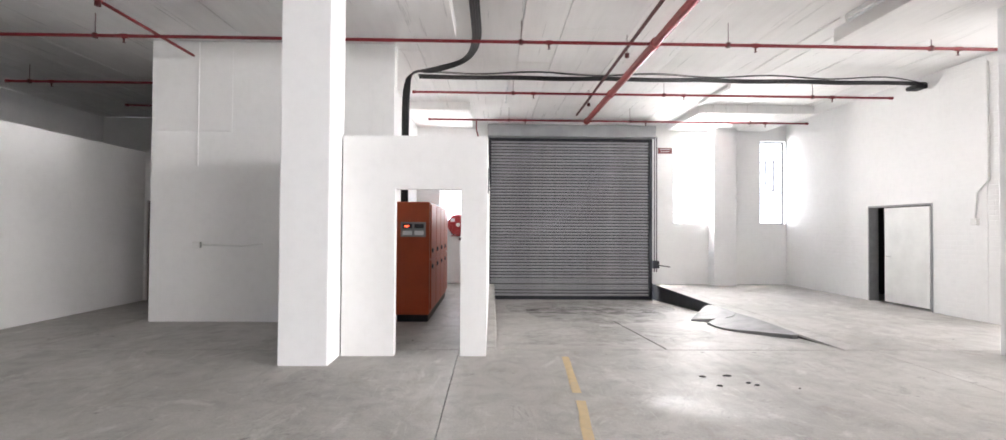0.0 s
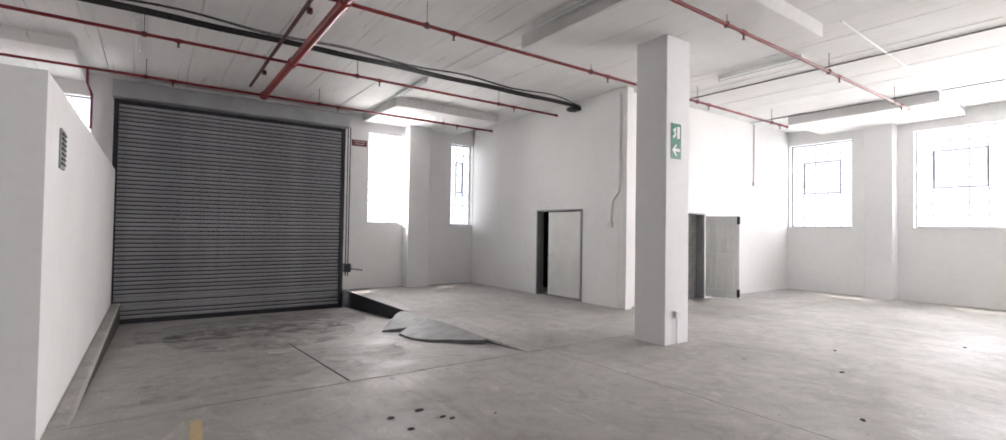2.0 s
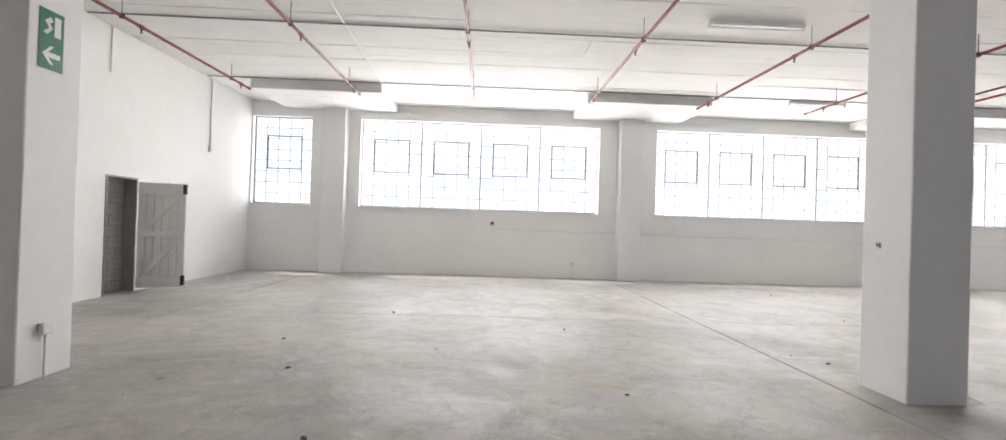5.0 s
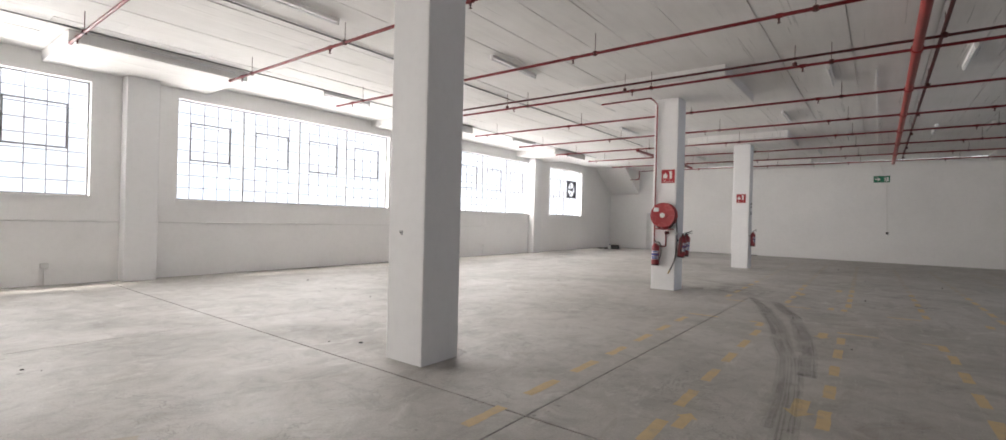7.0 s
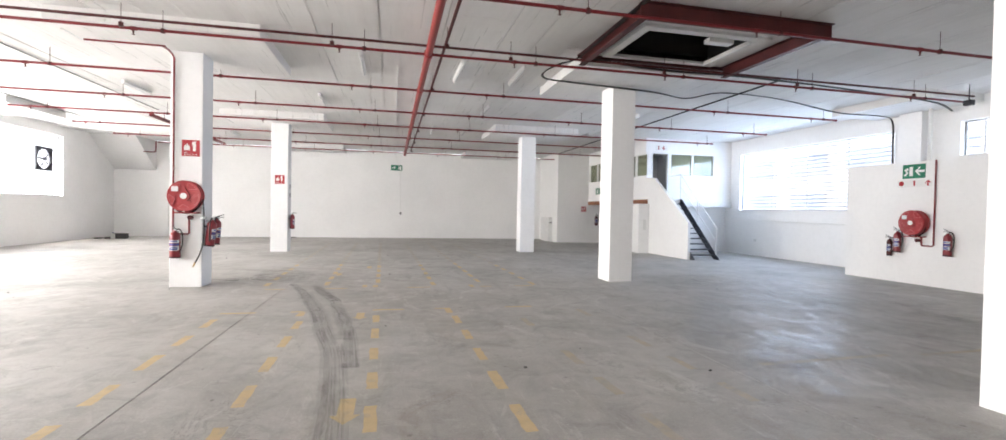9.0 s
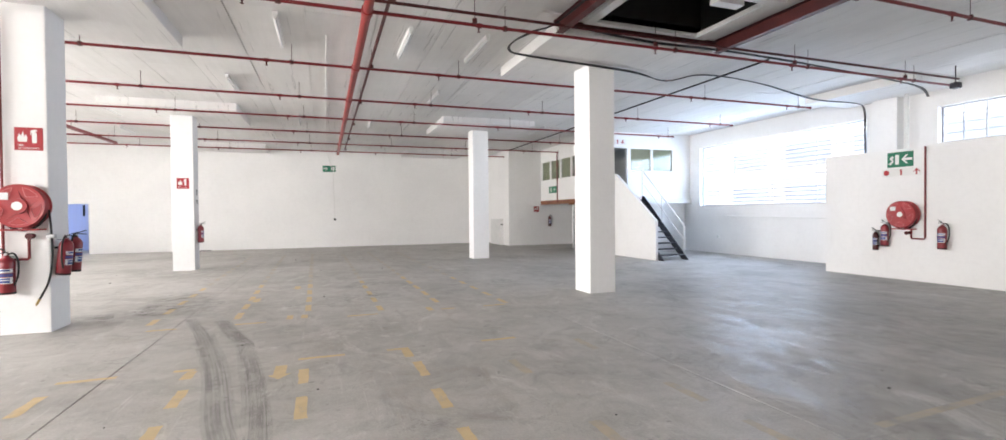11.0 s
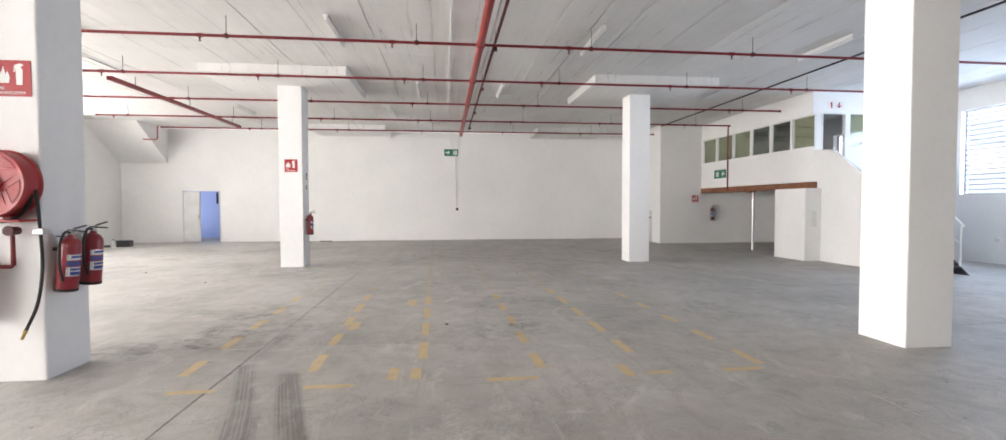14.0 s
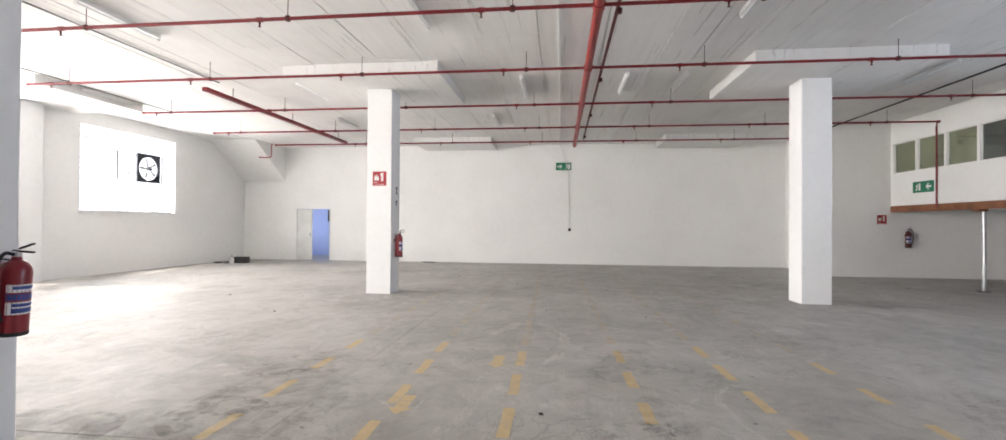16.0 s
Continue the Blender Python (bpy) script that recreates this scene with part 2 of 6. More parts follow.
M_OXIDE = paint("red_oxide_steel", (0.075, 0.011, 0.011), 0.55, vary=0.25, scale=4.0)
M_RUSTWOOD = paint("rusty_brown_beam", (0.25, 0.105, 0.055), 0.7, vary=0.35, scale=5.0, bumpy=0.2)
M_EXTRED = paint("extinguisher_red", (0.23, 0.015, 0.024), 0.28, vary=0.06, scale=8.0, bumpy=0.0, spec=0.6)
M_REELRED = paint("hose_reel_red", (0.37, 0.04, 0.045), 0.35, vary=0.1, scale=8.0)
M_REELEDGE = paint("worn_reel_edge", (0.56, 0.17, 0.17), 0.4, vary=0.2)
M_BLACK = paint("black_rubber_and_dark_lining", (0.02, 0.02, 0.021), 0.55, vary=0.2)
M_CABLE = paint("black_cable", (0.018, 0.018, 0.02), 0.5, vary=0.2)
M_STEELWHITE = paint("window_frame_paint", (0.27, 0.275, 0.28), 0.5, vary=0.1)
M_SASH = paint("grey_sash_paint", (0.26, 0.265, 0.27), 0.5, vary=0.12)
M_BURGLAR = paint("pale_grey_bar_paint", (0.4, 0.41, 0.45), 0.5, vary=0.12)
M_WHITE = paint("white_gloss_paint", (0.80, 0.80, 0.79), 0.4, vary=0.05)
M_DOORWHITE = paint("door_white_paint", (0.72, 0.72, 0.70), 0.45, vary=0.08, scale=3.0)
M_DOORFRAME = paint("grey_door_frame", (0.30, 0.30, 0.30), 0.5, vary=0.15)
M_TUBE = paint("fluorescent_tube_glass", (0.82, 0.84, 0.85), 0.25, vary=0.03)
M_CHROME = paint("bare_steel", (0.55, 0.55, 0.56), 0.32, 0.9, vary=0.1)
M_BRASS = paint("brass_fitting", (0.45, 0.32, 0.12), 0.35, 0.85, vary=0.15)
M_ORANGE = paint("orange_cabinet_enamel", (0.45, 0.08, 0.025), 0.38, vary=0.12, scale=2.5)
M_GREYPLATE = paint("grey_panel_plastic", (0.26, 0.27, 0.27), 0.45, vary=0.1)
M_SHUTTER = slat_steel()
M_HOUSING = paint("shutter_housing_steel", (0.35, 0.36, 0.37), 0.45, 0.4, vary=0.15, scale=2.0)
M_DARK = paint("dark_steel_and_shade", (0.035, 0.037, 0.045), 0.5, 0.3, vary=0.25)
M_GREEN = paint("exit_sign_green", (0.012, 0.17, 0.095), 0.4, vary=0.05)
M_SIGNRED = paint("fire_sign_red", (0.38, 0.022, 0.03), 0.4, vary=0.05)
M_SIGNWHITE = paint("sign_white", (0.78, 0.78, 0.76), 0.45, vary=0.04)
M_LABELWHITE = paint("label_white", (0.72, 0.73, 0.75), 0.4, vary=0.05)
M_LABELBLUE = paint("label_blue", (0.04, 0.07, 0.26), 0.4, vary=0.08)
M_YELLOW = line_paint("worn_yellow_line_paint", (0.66, 0.50, 0.26), 0.34, 5.0, 0.85)
M_FADED = line_paint("faded_yellow_line_paint", (0.56, 0.46, 0.30), 0.46, 4.0, 0.6)
M_PALELINE = line_paint("faded_white_line_paint", (0.62, 0.60, 0.54), 0.48, 6.0, 0.7)
M_TYRE = worn_mark("rubber_tyre_marks", (0.13, 0.127, 0.123), 0.45, 2.6, stretch=(2, 0.8, 1), top=0.145)
M_OIL = worn_mark("dark_oil_stain", (0.085, 0.08, 0.076), 0.55, 3.4, 0.6, top=0.5)
M_SCUFF = worn_mark("scuffed_patch", (0.13, 0.112, 0.092), 0.58, 5.0, 0.8, top=0.36)
M_FLOORSHEEN = floor_sheen()
M_GLASS = glass_pane("window_glass", (0.97, 0.985, 1.0))
M_OFFICEGLASS = glass_pane("office_glass", (0.75, 0.78, 0.72), 0.12)
M_BLIND = paint("cream_roller_blind", (0.60, 0.60, 0.47), 0.7, vary=0.05)
M_PLATE = paint("ramp_patch_concrete", (0.21, 0.21, 0.215), 0.6, vary=0.3, scale=4.0, bumpy=0.3)
M_BLOCK = paint("bare_concrete_block", (0.36, 0.355, 0.34), 0.85, vary=0.2, scale=12.0, bumpy=0.4)
M_MORTAR = paint("block_mortar", (0.25, 0.245, 0.235), 0.9, vary=0.15)
M_BLUEWALL = wall_paint("blue_daylight_wall_tint", (0.46, 0.53, 0.76))
M_DEBRIS = paint("dark_debris", (0.05, 0.05, 0.05), 0.7, vary=0.4)
M_PVC = paint("white_pvc", (0.74, 0.74, 0.72), 0.4, vary=0.05)
M_GREYCONDUIT = paint("grey_conduit", (0.22, 0.22, 0.22), 0.5, vary=0.12)
M_WHITEOUT = emitter("window_whiteout_glow", (0.97, 0.985, 1.0), 0.64)
M_PANELLED = emitter("red_display_digits", (0.9, 0.05, 0.02), 3.0)

# ---- mesh helpers ----


def box(bm, x0, y0, z0, x1, y1, z1):
    vs = [bm.verts.new((x, y, z)) for z in (z0, z1) for y in (y0, y1) for x in (x0, x1)]
    for f in ((0, 2, 3, 1), (4, 5, 7, 6), (0, 1, 5, 4), (2, 6, 7, 3), (0, 4, 6, 2), (1, 3, 7, 5)):
        bm.faces.new([vs[i] for i in f])
    return bm


def rbox(bm, x0, y0, z0, x1, y1, z1, r=0.006, seg=2):
    """A box with rounded edges."""
    t = bmesh.new()
    box(t, x0, y0, z0, x1, y1, z1)
    bmesh.ops.bevel(t, geom=t.edges[:], offset=r, segments=seg, profile=0.5, affect="EDGES")
    return merge(bm, t)


def merge(bm, t, m=None):
    me = bpy.data.meshes.new("scratch")
    t.to_mesh(me)
    t.free()
    if m is not None:
        me.transform(m)
    bm.from_mesh(me)
    bpy.data.meshes.remove(me)
    return bm


def rod(bm, a, b, r, seg=10, r2=None):
    a, b = Vector(a), Vector(b)
    d = b - a
    t = bmesh.new()
    bmesh.ops.create_cone(t, cap_ends=True, segments=seg, radius1=r, radius2=r if r2 is None else r2, depth=d.length)
    return merge(bm, t, Matrix.Translation((a + b) / 2) @ d.to_track_quat("Z", "Y").to_matrix().to_4x4())


def tube(bm, pts, r, seg=8):
    """A bent pipe or hose swept along smooth points."""
    pts = [Vector(p) for p in pts]
    rings = []
    up = Vector((0.13, 0.21, 0.97)).normalized()
    for i, p in enumerate(pts):
        d = (pts[min(i + 1, len(pts) - 1)] - pts[max(i - 1, 0)]).normalized()
        s = d.cross(up)
        if s.length < 0.05:
            s = d.cross(Vector((1, 0, 0)))
        s.normalize()
        u = s.cross(d)
        rings.append([bm.verts.new(p + (s * math.cos(k * math.tau / seg) + u * math.sin(k * math.tau / seg)) * r) for k in range(seg)])
    for a, b in zip(rings, rings[1:]):
        for k in range(seg):
            bm.faces.new((a[k], a[(k + 1) % seg], b[(k + 1) % seg], b[k]))
    bm.faces.new(list(reversed(rings[0])))
    bm.faces.new(rings[-1])
    return bm


def smooth_path(pts, n=6):
    """Catmull-Rom points through a few given ones."""
    pts = [Vector(p) for p in pts]
    ext = [pts[0] * 2 - pts[1]] + pts + [pts[-1] * 2 - pts[-2]]
    out = []
    for i in range(1, len(ext) - 2):
        a, b, c, d = ext[i - 1:i + 3]
        for k in range(n):
            t = k / n
            out.append(0.5 * ((2 * b) + (c - a) * t + (2 * a - 5 * b + 4 * c - d) * t * t + (3 * b - a - 3 * c + d) * t ** 3))
    return out + [pts[-1]]


def lathe(bm, prof, seg=20, m=None):
    """Turns a profile of (radius, height) round z."""
    t = bmesh.new()
    rings = []
    for r, z in prof:
        rings.append([t.verts.new((r * math.cos(k * math.tau / seg), r * math.sin(k * math.tau / seg), z)) for k in range(seg)])
    for a, b in zip(rings, rings[1:]):
        for k in range(seg):
            t.faces.new((a[k], a[(k + 1) % seg], b[(k + 1) % seg], b[k]))
    t.faces.new(list(reversed(rings[0])))
    t.faces.new(rings[-1])
    return merge(bm, t, m)


def prism(bm, poly, axis, a, b):
    """Extrudes a polygon along an axis. Poly in the other two axes, in order."""
    def at(p, h):
        return {"x": (h, p[0], p[1]), "y": (p[0], h, p[1]), "z": (p[0], p[1], h)}[axis]
    lo = [bm.verts.new(at(p, a)) for p in poly]
    hi = [bm.verts.new(at(p, b)) for p in poly]
    n = len(poly)
    for i in range(n):
        bm.faces.new((lo[i], lo[(i + 1) % n], hi[(i + 1) % n], hi[i]))
    bm.faces.new(list(reversed(lo)))
    bm.faces.new(hi)
    bmesh.ops.recalc_face_normals(bm, faces=bm.faces[:])
    return bm


def mesh_of(name, bm, mat, shade=False):
    bmesh.ops.recalc_face_normals(bm, faces=bm.faces[:])
    me = bpy.data.meshes.new(name)
    bm.to_mesh(me)
    bm.free()
    me.materials.append(mat)
    if shade:
        for p in me.polygons:
            p.use_smooth = True
        me.set_sharp_from_angle(angle=radians(40))
    return me


def part(name, bm, mat, parent=None, label="", shade=False):
    ob = new(name, mesh_of(name, bm, mat, shade))
    if parent is not None:
        ob.parent = parent
    return tagged(ob, label)


def piece(name, me, parent, loc=(0, 0, 0), rot=(0, 0, 0)):
    """One more object on a mesh that others share."""
    ob = new(name, me)
    ob.parent = parent
    ob.location, ob.rotation_euler = loc, rot
    return ob


def thing(name, label, category, group="", kind="", loc=(0, 0, 0), rz=0.0):
    ob = new(name)
    ob.location, ob.rotation_euler = loc, (0, 0, radians(rz))
    ob.empty_display_size = 0.1
    return tagged(ob, label, category, group, kind)


def structure(name, bm, mat, label, category, shade=False):
    ob = new(name, mesh_of(name, bm, mat, shade))
    return tagged(ob, label, category, "", "structure")


def wall_grid(bm, axis, at0, at1, u0, u1, z0, z1, holes=()):
    """A wall between at0 and at1 on the axis, from u0 to u1, with holes (u0, u1, z0, z1)."""
    us = sorted({u0, u1, *[h[0] for h in holes], *[h[1] for h in holes]})
    zs = sorted({z0, z1, *[h[2] for h in holes], *[h[3] for h in holes]})
    us, zs = [u for u in us if u0 <= u <= u1], [z for z in zs if z0 <= z <= z1]

    def solid(i, j):
        if not (0 <= i < len(us) - 1 and 0 <= j < len(zs) - 1):
            return False
        u, z = (us[i] + us[i + 1]) / 2, (zs[j] + zs[j + 1]) / 2
        return not any(h[0] < u < h[1] and h[2] < z < h[3] for h in holes)

    cache = {}

    def v(k, u, z):
        key = (k, u, z)
        if key not in cache:
            a = (at0, at1)[k]
            cache[key] = bm.verts.new((a, u, z) if axis == "x" else (u, a, z))
        return cache[key]

    for i in range(len(us) - 1):
        for j in range(len(zs) - 1):
            if not solid(i, j):
                continue
            a, b, c, d = us[i], us[i + 1], zs[j], zs[j + 1]
            for k in (0, 1):
                bm.faces.new((v(k, a, c), v(k, b, c), v(k, b, d), v(k, a, d)))
            for (di, dj), e in (((-1, 0), ((a, c), (a, d))), ((1, 0), ((b, c), (b, d))), ((0, -1), ((a, c), (b, c))), ((0, 1), ((a, d), (b, d)))):
                if not solid(i + di, j + dj):
                    (p, q) = e
                    bm.faces.new((v(0, *p), v(0, *q), v(1, *q), v(1, *p)))
    return bm


def letters(text, size, mat, name, parent, m, label=""):
    """Raised lettering in the built-in font, as one mesh."""
    cu = bpy.data.curves.new(name, "FONT")
    cu.body, cu.size, cu.extrude, cu.align_x, cu.align_y = text, size, 0.0006, "CENTER", "CENTER"
    tmp = bpy.data.objects.new("scratch", cu)
    scene.collection.objects.link(tmp)
    bpy.context.view_layer.update()
    me = bpy.data.meshes.new_from_object(tmp.evaluated_get(bpy.context.evaluated_depsgraph_get()))
    bpy.data.objects.remove(tmp)
    me.transform(m)
    me.materials.clear()
    me.materials.append(mat)
    ob = new(name, me)
    ob.parent = parent
    return tagged(ob, label)

# ---- large structure ----
RX0, RX1, RY0, RY1, RZ = 0.18, 4.62, 5.24, 12.62, -0.42   # loading ramp

# outer walls
E_WINS = ((5.5, 7.06), (-2.27, 4.2), (-10.0, -3.85), (-18.22, -11.75), (-23.2, -19.93))
W_WINS = ((-17.55, -11.33, 1.74, 3.95), (-9.72, -8.06, 3.1, 3.95), (-21.9, -19.6, 2.9, 3.9))
N_WINS = ((5.21, 6.19, 1.70, 4.05), (7.68, 8.41, 1.70, 4.05), (-1.35, -0.35, 1.72, 4.05))
T = 0.26
bm = wall_grid(bmesh.new(), "x", EAST, EAST + T, SOUTH - T, NORTH + T, -0.6, CEIL, [(a, b, SILL, HEAD) for a, b in E_WINS])
structure("wall_east", bm, M_WALL, "white painted plaster wall with wide steel windows", "wall")
bm = wall_grid(bmesh.new(), "x", WEST - T, WEST, SOUTH - T, NORTH + T, -0.6, CEIL, W_WINS)
structure("wall_west", bm, M_WALL, "white painted wall with barred steel windows", "wall")
bm = wall_grid(bmesh.new(), "y", NORTH, NORTH + T, WEST, EAST, -0.6, CEIL, [*N_WINS, (0.03, 4.5, -0.6, 4.05)])
structure("wall_north", bm, M_BRICKWALL, "white painted brick wall round the roller shutter", "wall")
bm = wall_grid(bmesh.new(), "y", SOUTH - T, SOUTH, WEST, EAST, -0.6, CEIL, [(12.02, 13.45, -0.6, 2.05)])
structure("wall_south", bm, M_WALL, "long plain white painted end wall", "wall")

# block of rooms in the north-east, with two doors
bm = wall_grid(bmesh.new(), "x", 8.43, 8.63, 7.3, NORTH, 0, CEIL, [(8.13, 9.72, 0, 2.07)])
structure("wall_store_west", bm, M_BRICKWALL, "white painted brick wall of the store rooms", "wall")
bm = wall_grid(bmesh.new(), "y", 7.1, 7.3, 8.43, EAST, 0, CEIL, [(10.75, 11.5, 0, 2.04)])
structure("wall_store_south", bm, M_WALL, "white painted wall of the store rooms", "wall")

bm = bmesh.new()
rbox(bm, 8.43, 6.89, 0, 8.63, 7.098, CEIL, 0.008)
structure("pier_store_corner", bm, M_BRICKWALL, "white painted brick pier at the store corner", "pier")

# block in the north-west and the low partitions beside it
bm = wall_grid(bmesh.new(), "y", 7.03, 7.23, -5.38, -1.5, 0, CEIL)
structure("wall_shaft_south", bm, M_WALL, "tall white wall of the lift shaft block", "wall")
bm = wall_grid(bmesh.new(), "x", -2.2, -2.0, 7.23, NORTH, 0, CEIL)
structure("wall_shaft_east", bm, M_WALL, "tall white side wall of the shaft block", "wall")
bm = wall_grid(bmesh.new(), "x", -5.38, -5.18, 7.23, NORTH, 0, CEIL)
structure("wall_shaft_west", bm, M_WALL, "tall white side wall of the shaft block", "wall")
bm = wall_grid(bmesh.new(), "x", -7.17, -7.05, -0.5, 9.3, 0, 3.05)
structure("wall_partition_west", bm, M_WALL, "low white partition wall open above", "wall")
bm = wall_grid(bmesh.new(), "y", 9.3, 9.42, -7.17, -5.38, 0, 3.05, [(-7.0, -6.1, 0, 2.05)])
structure("wall_partition_end", bm, M_WALL, "low white partition with a dark doorway", "wall")
bm = wall_grid(bmesh.new(), "y", -0.62, -0.5, WEST, -7.05, 0, 3.05)
structure("wall_partition_back", bm, M_WALL, "low white partition wall open above", "wall")

# plant enclosure
bm = wall_grid(bmesh.new(), "y", 4.92, 5.05, -1.68, 0.04, 0, 2.63, [(-1.06, -0.27, 0, 1.99)])
structure("wall_plant_front", bm, M_WALL, "white plastered enclosure wall with an open doorway", "wall")
bm = wall_grid(bmesh.new(), "x", -0.09, 0.0399, 5.05, NORTH, 0, 2.63)
structure("wall_plant_side", bm, M_WALL, "white plastered enclosure side wall", "wall")
bm = wall_grid(bmesh.new(), "x", -1.68, -1.56, 5.05, 7.03, 0, 2.63)
structure("wall_plant_back", bm, M_WALL, "white plastered enclosure wall beside the shaft", "wall")

# low block with the hose reel, and the south-west block
bm = bmesh.new()
box(bm, WEST, -11.2, 0, -8.9, -7.5, 2.86)
structure("wall_low_block", bm, M_WALL, "low white painted room block against the west wall", "wall")
bm = wall_grid(bmesh.new(), "y", -24.05, -23.85, WEST, -5.1, 0, CEIL)
structure("wall_corner_block_north", bm, M_WALL, "white painted wall of the corner block", "wall")
bm = wall_grid(bmesh.new(), "x", -5.3, -5.1, SOUTH, -24.05, 0, CEIL)
structure("wall_corner_block_east", bm, M_WALL, "white painted side wall of the corner block", "wall")

# room beyond the south door; its wall colour carries part of the blue daylight
bm = bmesh.new()
wall_grid(bm, "y", -30.0, -29.8, 10.5, 15.0, -0.05, 2.8)
wall_grid(bm, "x", 10.3, 10.5, -30.0, SOUTH - T, -0.05, 2.8)
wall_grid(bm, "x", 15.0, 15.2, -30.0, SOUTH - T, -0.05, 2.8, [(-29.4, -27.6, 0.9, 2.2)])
structure("wall_back_room", bm, M_BLUEWALL, "walls of the room behind the end door, tinted for blue daylight", "wall")
bm = bmesh.new()
box(bm, 10.3, -30.0, 2.8, 15.2, SOUTH - T, 2.95)
structure("ceiling_back_room", bm, M_BLUEWALL, "pale ceiling of the room behind the end door", "ceiling")
# the side window is out of view; this lamp gives the room's daylight
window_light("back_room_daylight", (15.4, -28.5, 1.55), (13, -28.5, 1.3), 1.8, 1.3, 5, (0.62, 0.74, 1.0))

# wedge of the stair above, in the south-east corner
bm = prism(bmesh.new(), [(SOUTH, 3.15), (SOUTH, CEIL), (-24.85, CEIL)], "x", 13.95, EAST)
structure("wall_stair_soffit", bm, M_WALL, "white sloping underside of a stair at the ceiling", "soffit")

# pilasters
for i, (a, b) in enumerate(COLY):
    bm = bmesh.new()
    rbox(bm, EAST - 0.33, a + 0.02, -0.02, EAST + 0.02, b - 0.02 + 0.1, PANEL, 0.012)
    structure("pilaster_east_%d" % (i + 1), bm, M_COLUMN, "white painted pilaster between the windows", "pilaster")
for a, b in ((-11.05, -10.45), (4.5, 5.1), (-3.35, -2.8)):
    bm = bmesh.new()
    rbox(bm, WEST - 0.02, a, -0.02, WEST + 0.25, b, PANEL, 0.012)
    structure("pilaster_west", bm, M_COLUMN, "white painted pilaster on the west wall", "pilaster")
bm = bmesh.new()
rbox(bm, 6.2, NORTH - 0.36, -0.02, 6.83, NORTH + 0.02, PANEL, 0.012)
structure("pilaster_north", bm, M_COLUMN, "white painted pilaster beside the windows", "pilaster")

# window head beam along the east wall
bm = bmesh.new()
for a, b in E_WINS:
    box(bm, EAST - 0.035, a - 0.02, SILL - 0.05, EAST + 0.05, b + 0.02, SILL - 0.003)
structure("window_sills", bm, M_WHITE, "thin white window sills", "sill")

# ceiling: boards cast in concrete, with a hatch
HX0, HX1, HY0, HY1 = -3.03, -1.0, -9.01, -7.65
bm = bmesh.new()
rng = random.Random(4)
x = WEST
while x < EAST:
    w = rng.choice((0.62, 0.74, 0.9, 1.05))
    x2 = min(x + w, EAST)
    if EAST - x2 < 0.3:
        x2 = EAST
    y = SOUTH
    while y < NORTH:
        y2 = min(y + rng.uniform(2.6, 6.5), NORTH)
        if NORTH - y2 < 0.6:
            y2 = NORTH
        cuts = [(y, y2)]
        if x < HX1 and x2 > HX0:
            cuts = []
            if y < HY0:
                cuts.append((y, min(y2, HY0)))
            if y2 > HY1:
                cuts.append((max(y, HY1), y2))
        dz = rng.uniform(0.0, 0.012)
        g = rng.uniform(0.003, 0.011)
        for a, b in cuts:
            if b - a > 0.02:
                box(bm, x + g, a + 0.002, CEIL + dz, x2 - g, b - 0.002, CEIL + 0.11)
        y = y2
    x = x2
for a, b, c, d in ((WEST - T, SOUTH - T, EAST + T, HY0 - 0.02), (WEST - T, HY1 + 0.02, EAST + T, NORTH + T), (WEST - T, HY0 - 0.02, HX0 - 0.02, HY1 + 0.02), (HX1 + 0.02, HY0 - 0.02, EAST + T, HY1 + 0.02)):
    box(bm, a, b, CEIL + 0.04, c, d, CEIL + 0.35)
structure("ceiling", bm, M_CEIL, "white painted board-marked concrete ceiling", "ceiling")
# shaft lining, black in colour to stand for the dark above the hatch
bm = bmesh.new()
wall_grid(bm, "x", HX0 - 0.016, HX0 - 0.002, HY0 - 0.016, HY1 + 0.016, CEIL + 0.014, 7.0)
wall_grid(bm, "x", HX1 + 0.002, HX1 + 0.016, HY0 - 0.016, HY1 + 0.016, CEIL + 0.014, 7.0)
wall_grid(bm, "y", HY0 - 0.016, HY0 - 0.002, HX0 - 0.001, HX1 + 0.001, CEIL + 0.014, 7.0)
wall_grid(bm, "y", HY1 + 0.002, HY1 + 0.016, HX0 - 0.001, HX1 + 0.001, CEIL + 0.014, 7.0)
box(bm, HX0 - 0.1, HY0 - 0.1, 7.0, HX1 + 0.1, HY1 + 0.1, 7.1)
structure("hoist_shaft", bm, M_BLACK, "shaft lining coloured black for the dark above the ceiling hatch", "shaft")

# drop panels over the columns and along the walls
def drop_panel(x0, y0, x1, y1):
    t = bmesh.new()
    rbox(t, x0, y0, PANEL, x1, y1, CEIL + 0.03, 0.012)
    structure("ceiling_drop_panel", t, M_CEIL, "square white concrete drop panel at a column head", "ceiling")


PANELY = ((3.25, 6.2), (-4.45, -1.5), (-11.85, -9.25), (-19.75, -17.1))
for cx in COLX:
    mx = sum(cx) / 2
    half = 1.53
    for pa, pb in PANELY:
        drop_panel(mx - half, pa, mx + half, pb)
for pa, pb in PANELY:
    drop_panel(EAST - 2.0, pa, EAST + 0.03, pb)
    if pa > -18:
        drop_panel(WEST - 0.03, pa, WEST + 1.6, pb)
drop_panel(5.05, 10.65, 7.85, NORTH + 0.03)
drop_panel(-1.98, 10.65, -0.45, NORTH + 0.03)
for cx in COLX:
    mx = sum(cx) / 2
    drop_panel(mx - 1.4, SOUTH - 0.03, mx + 1.4, SOUTH + 1.78)

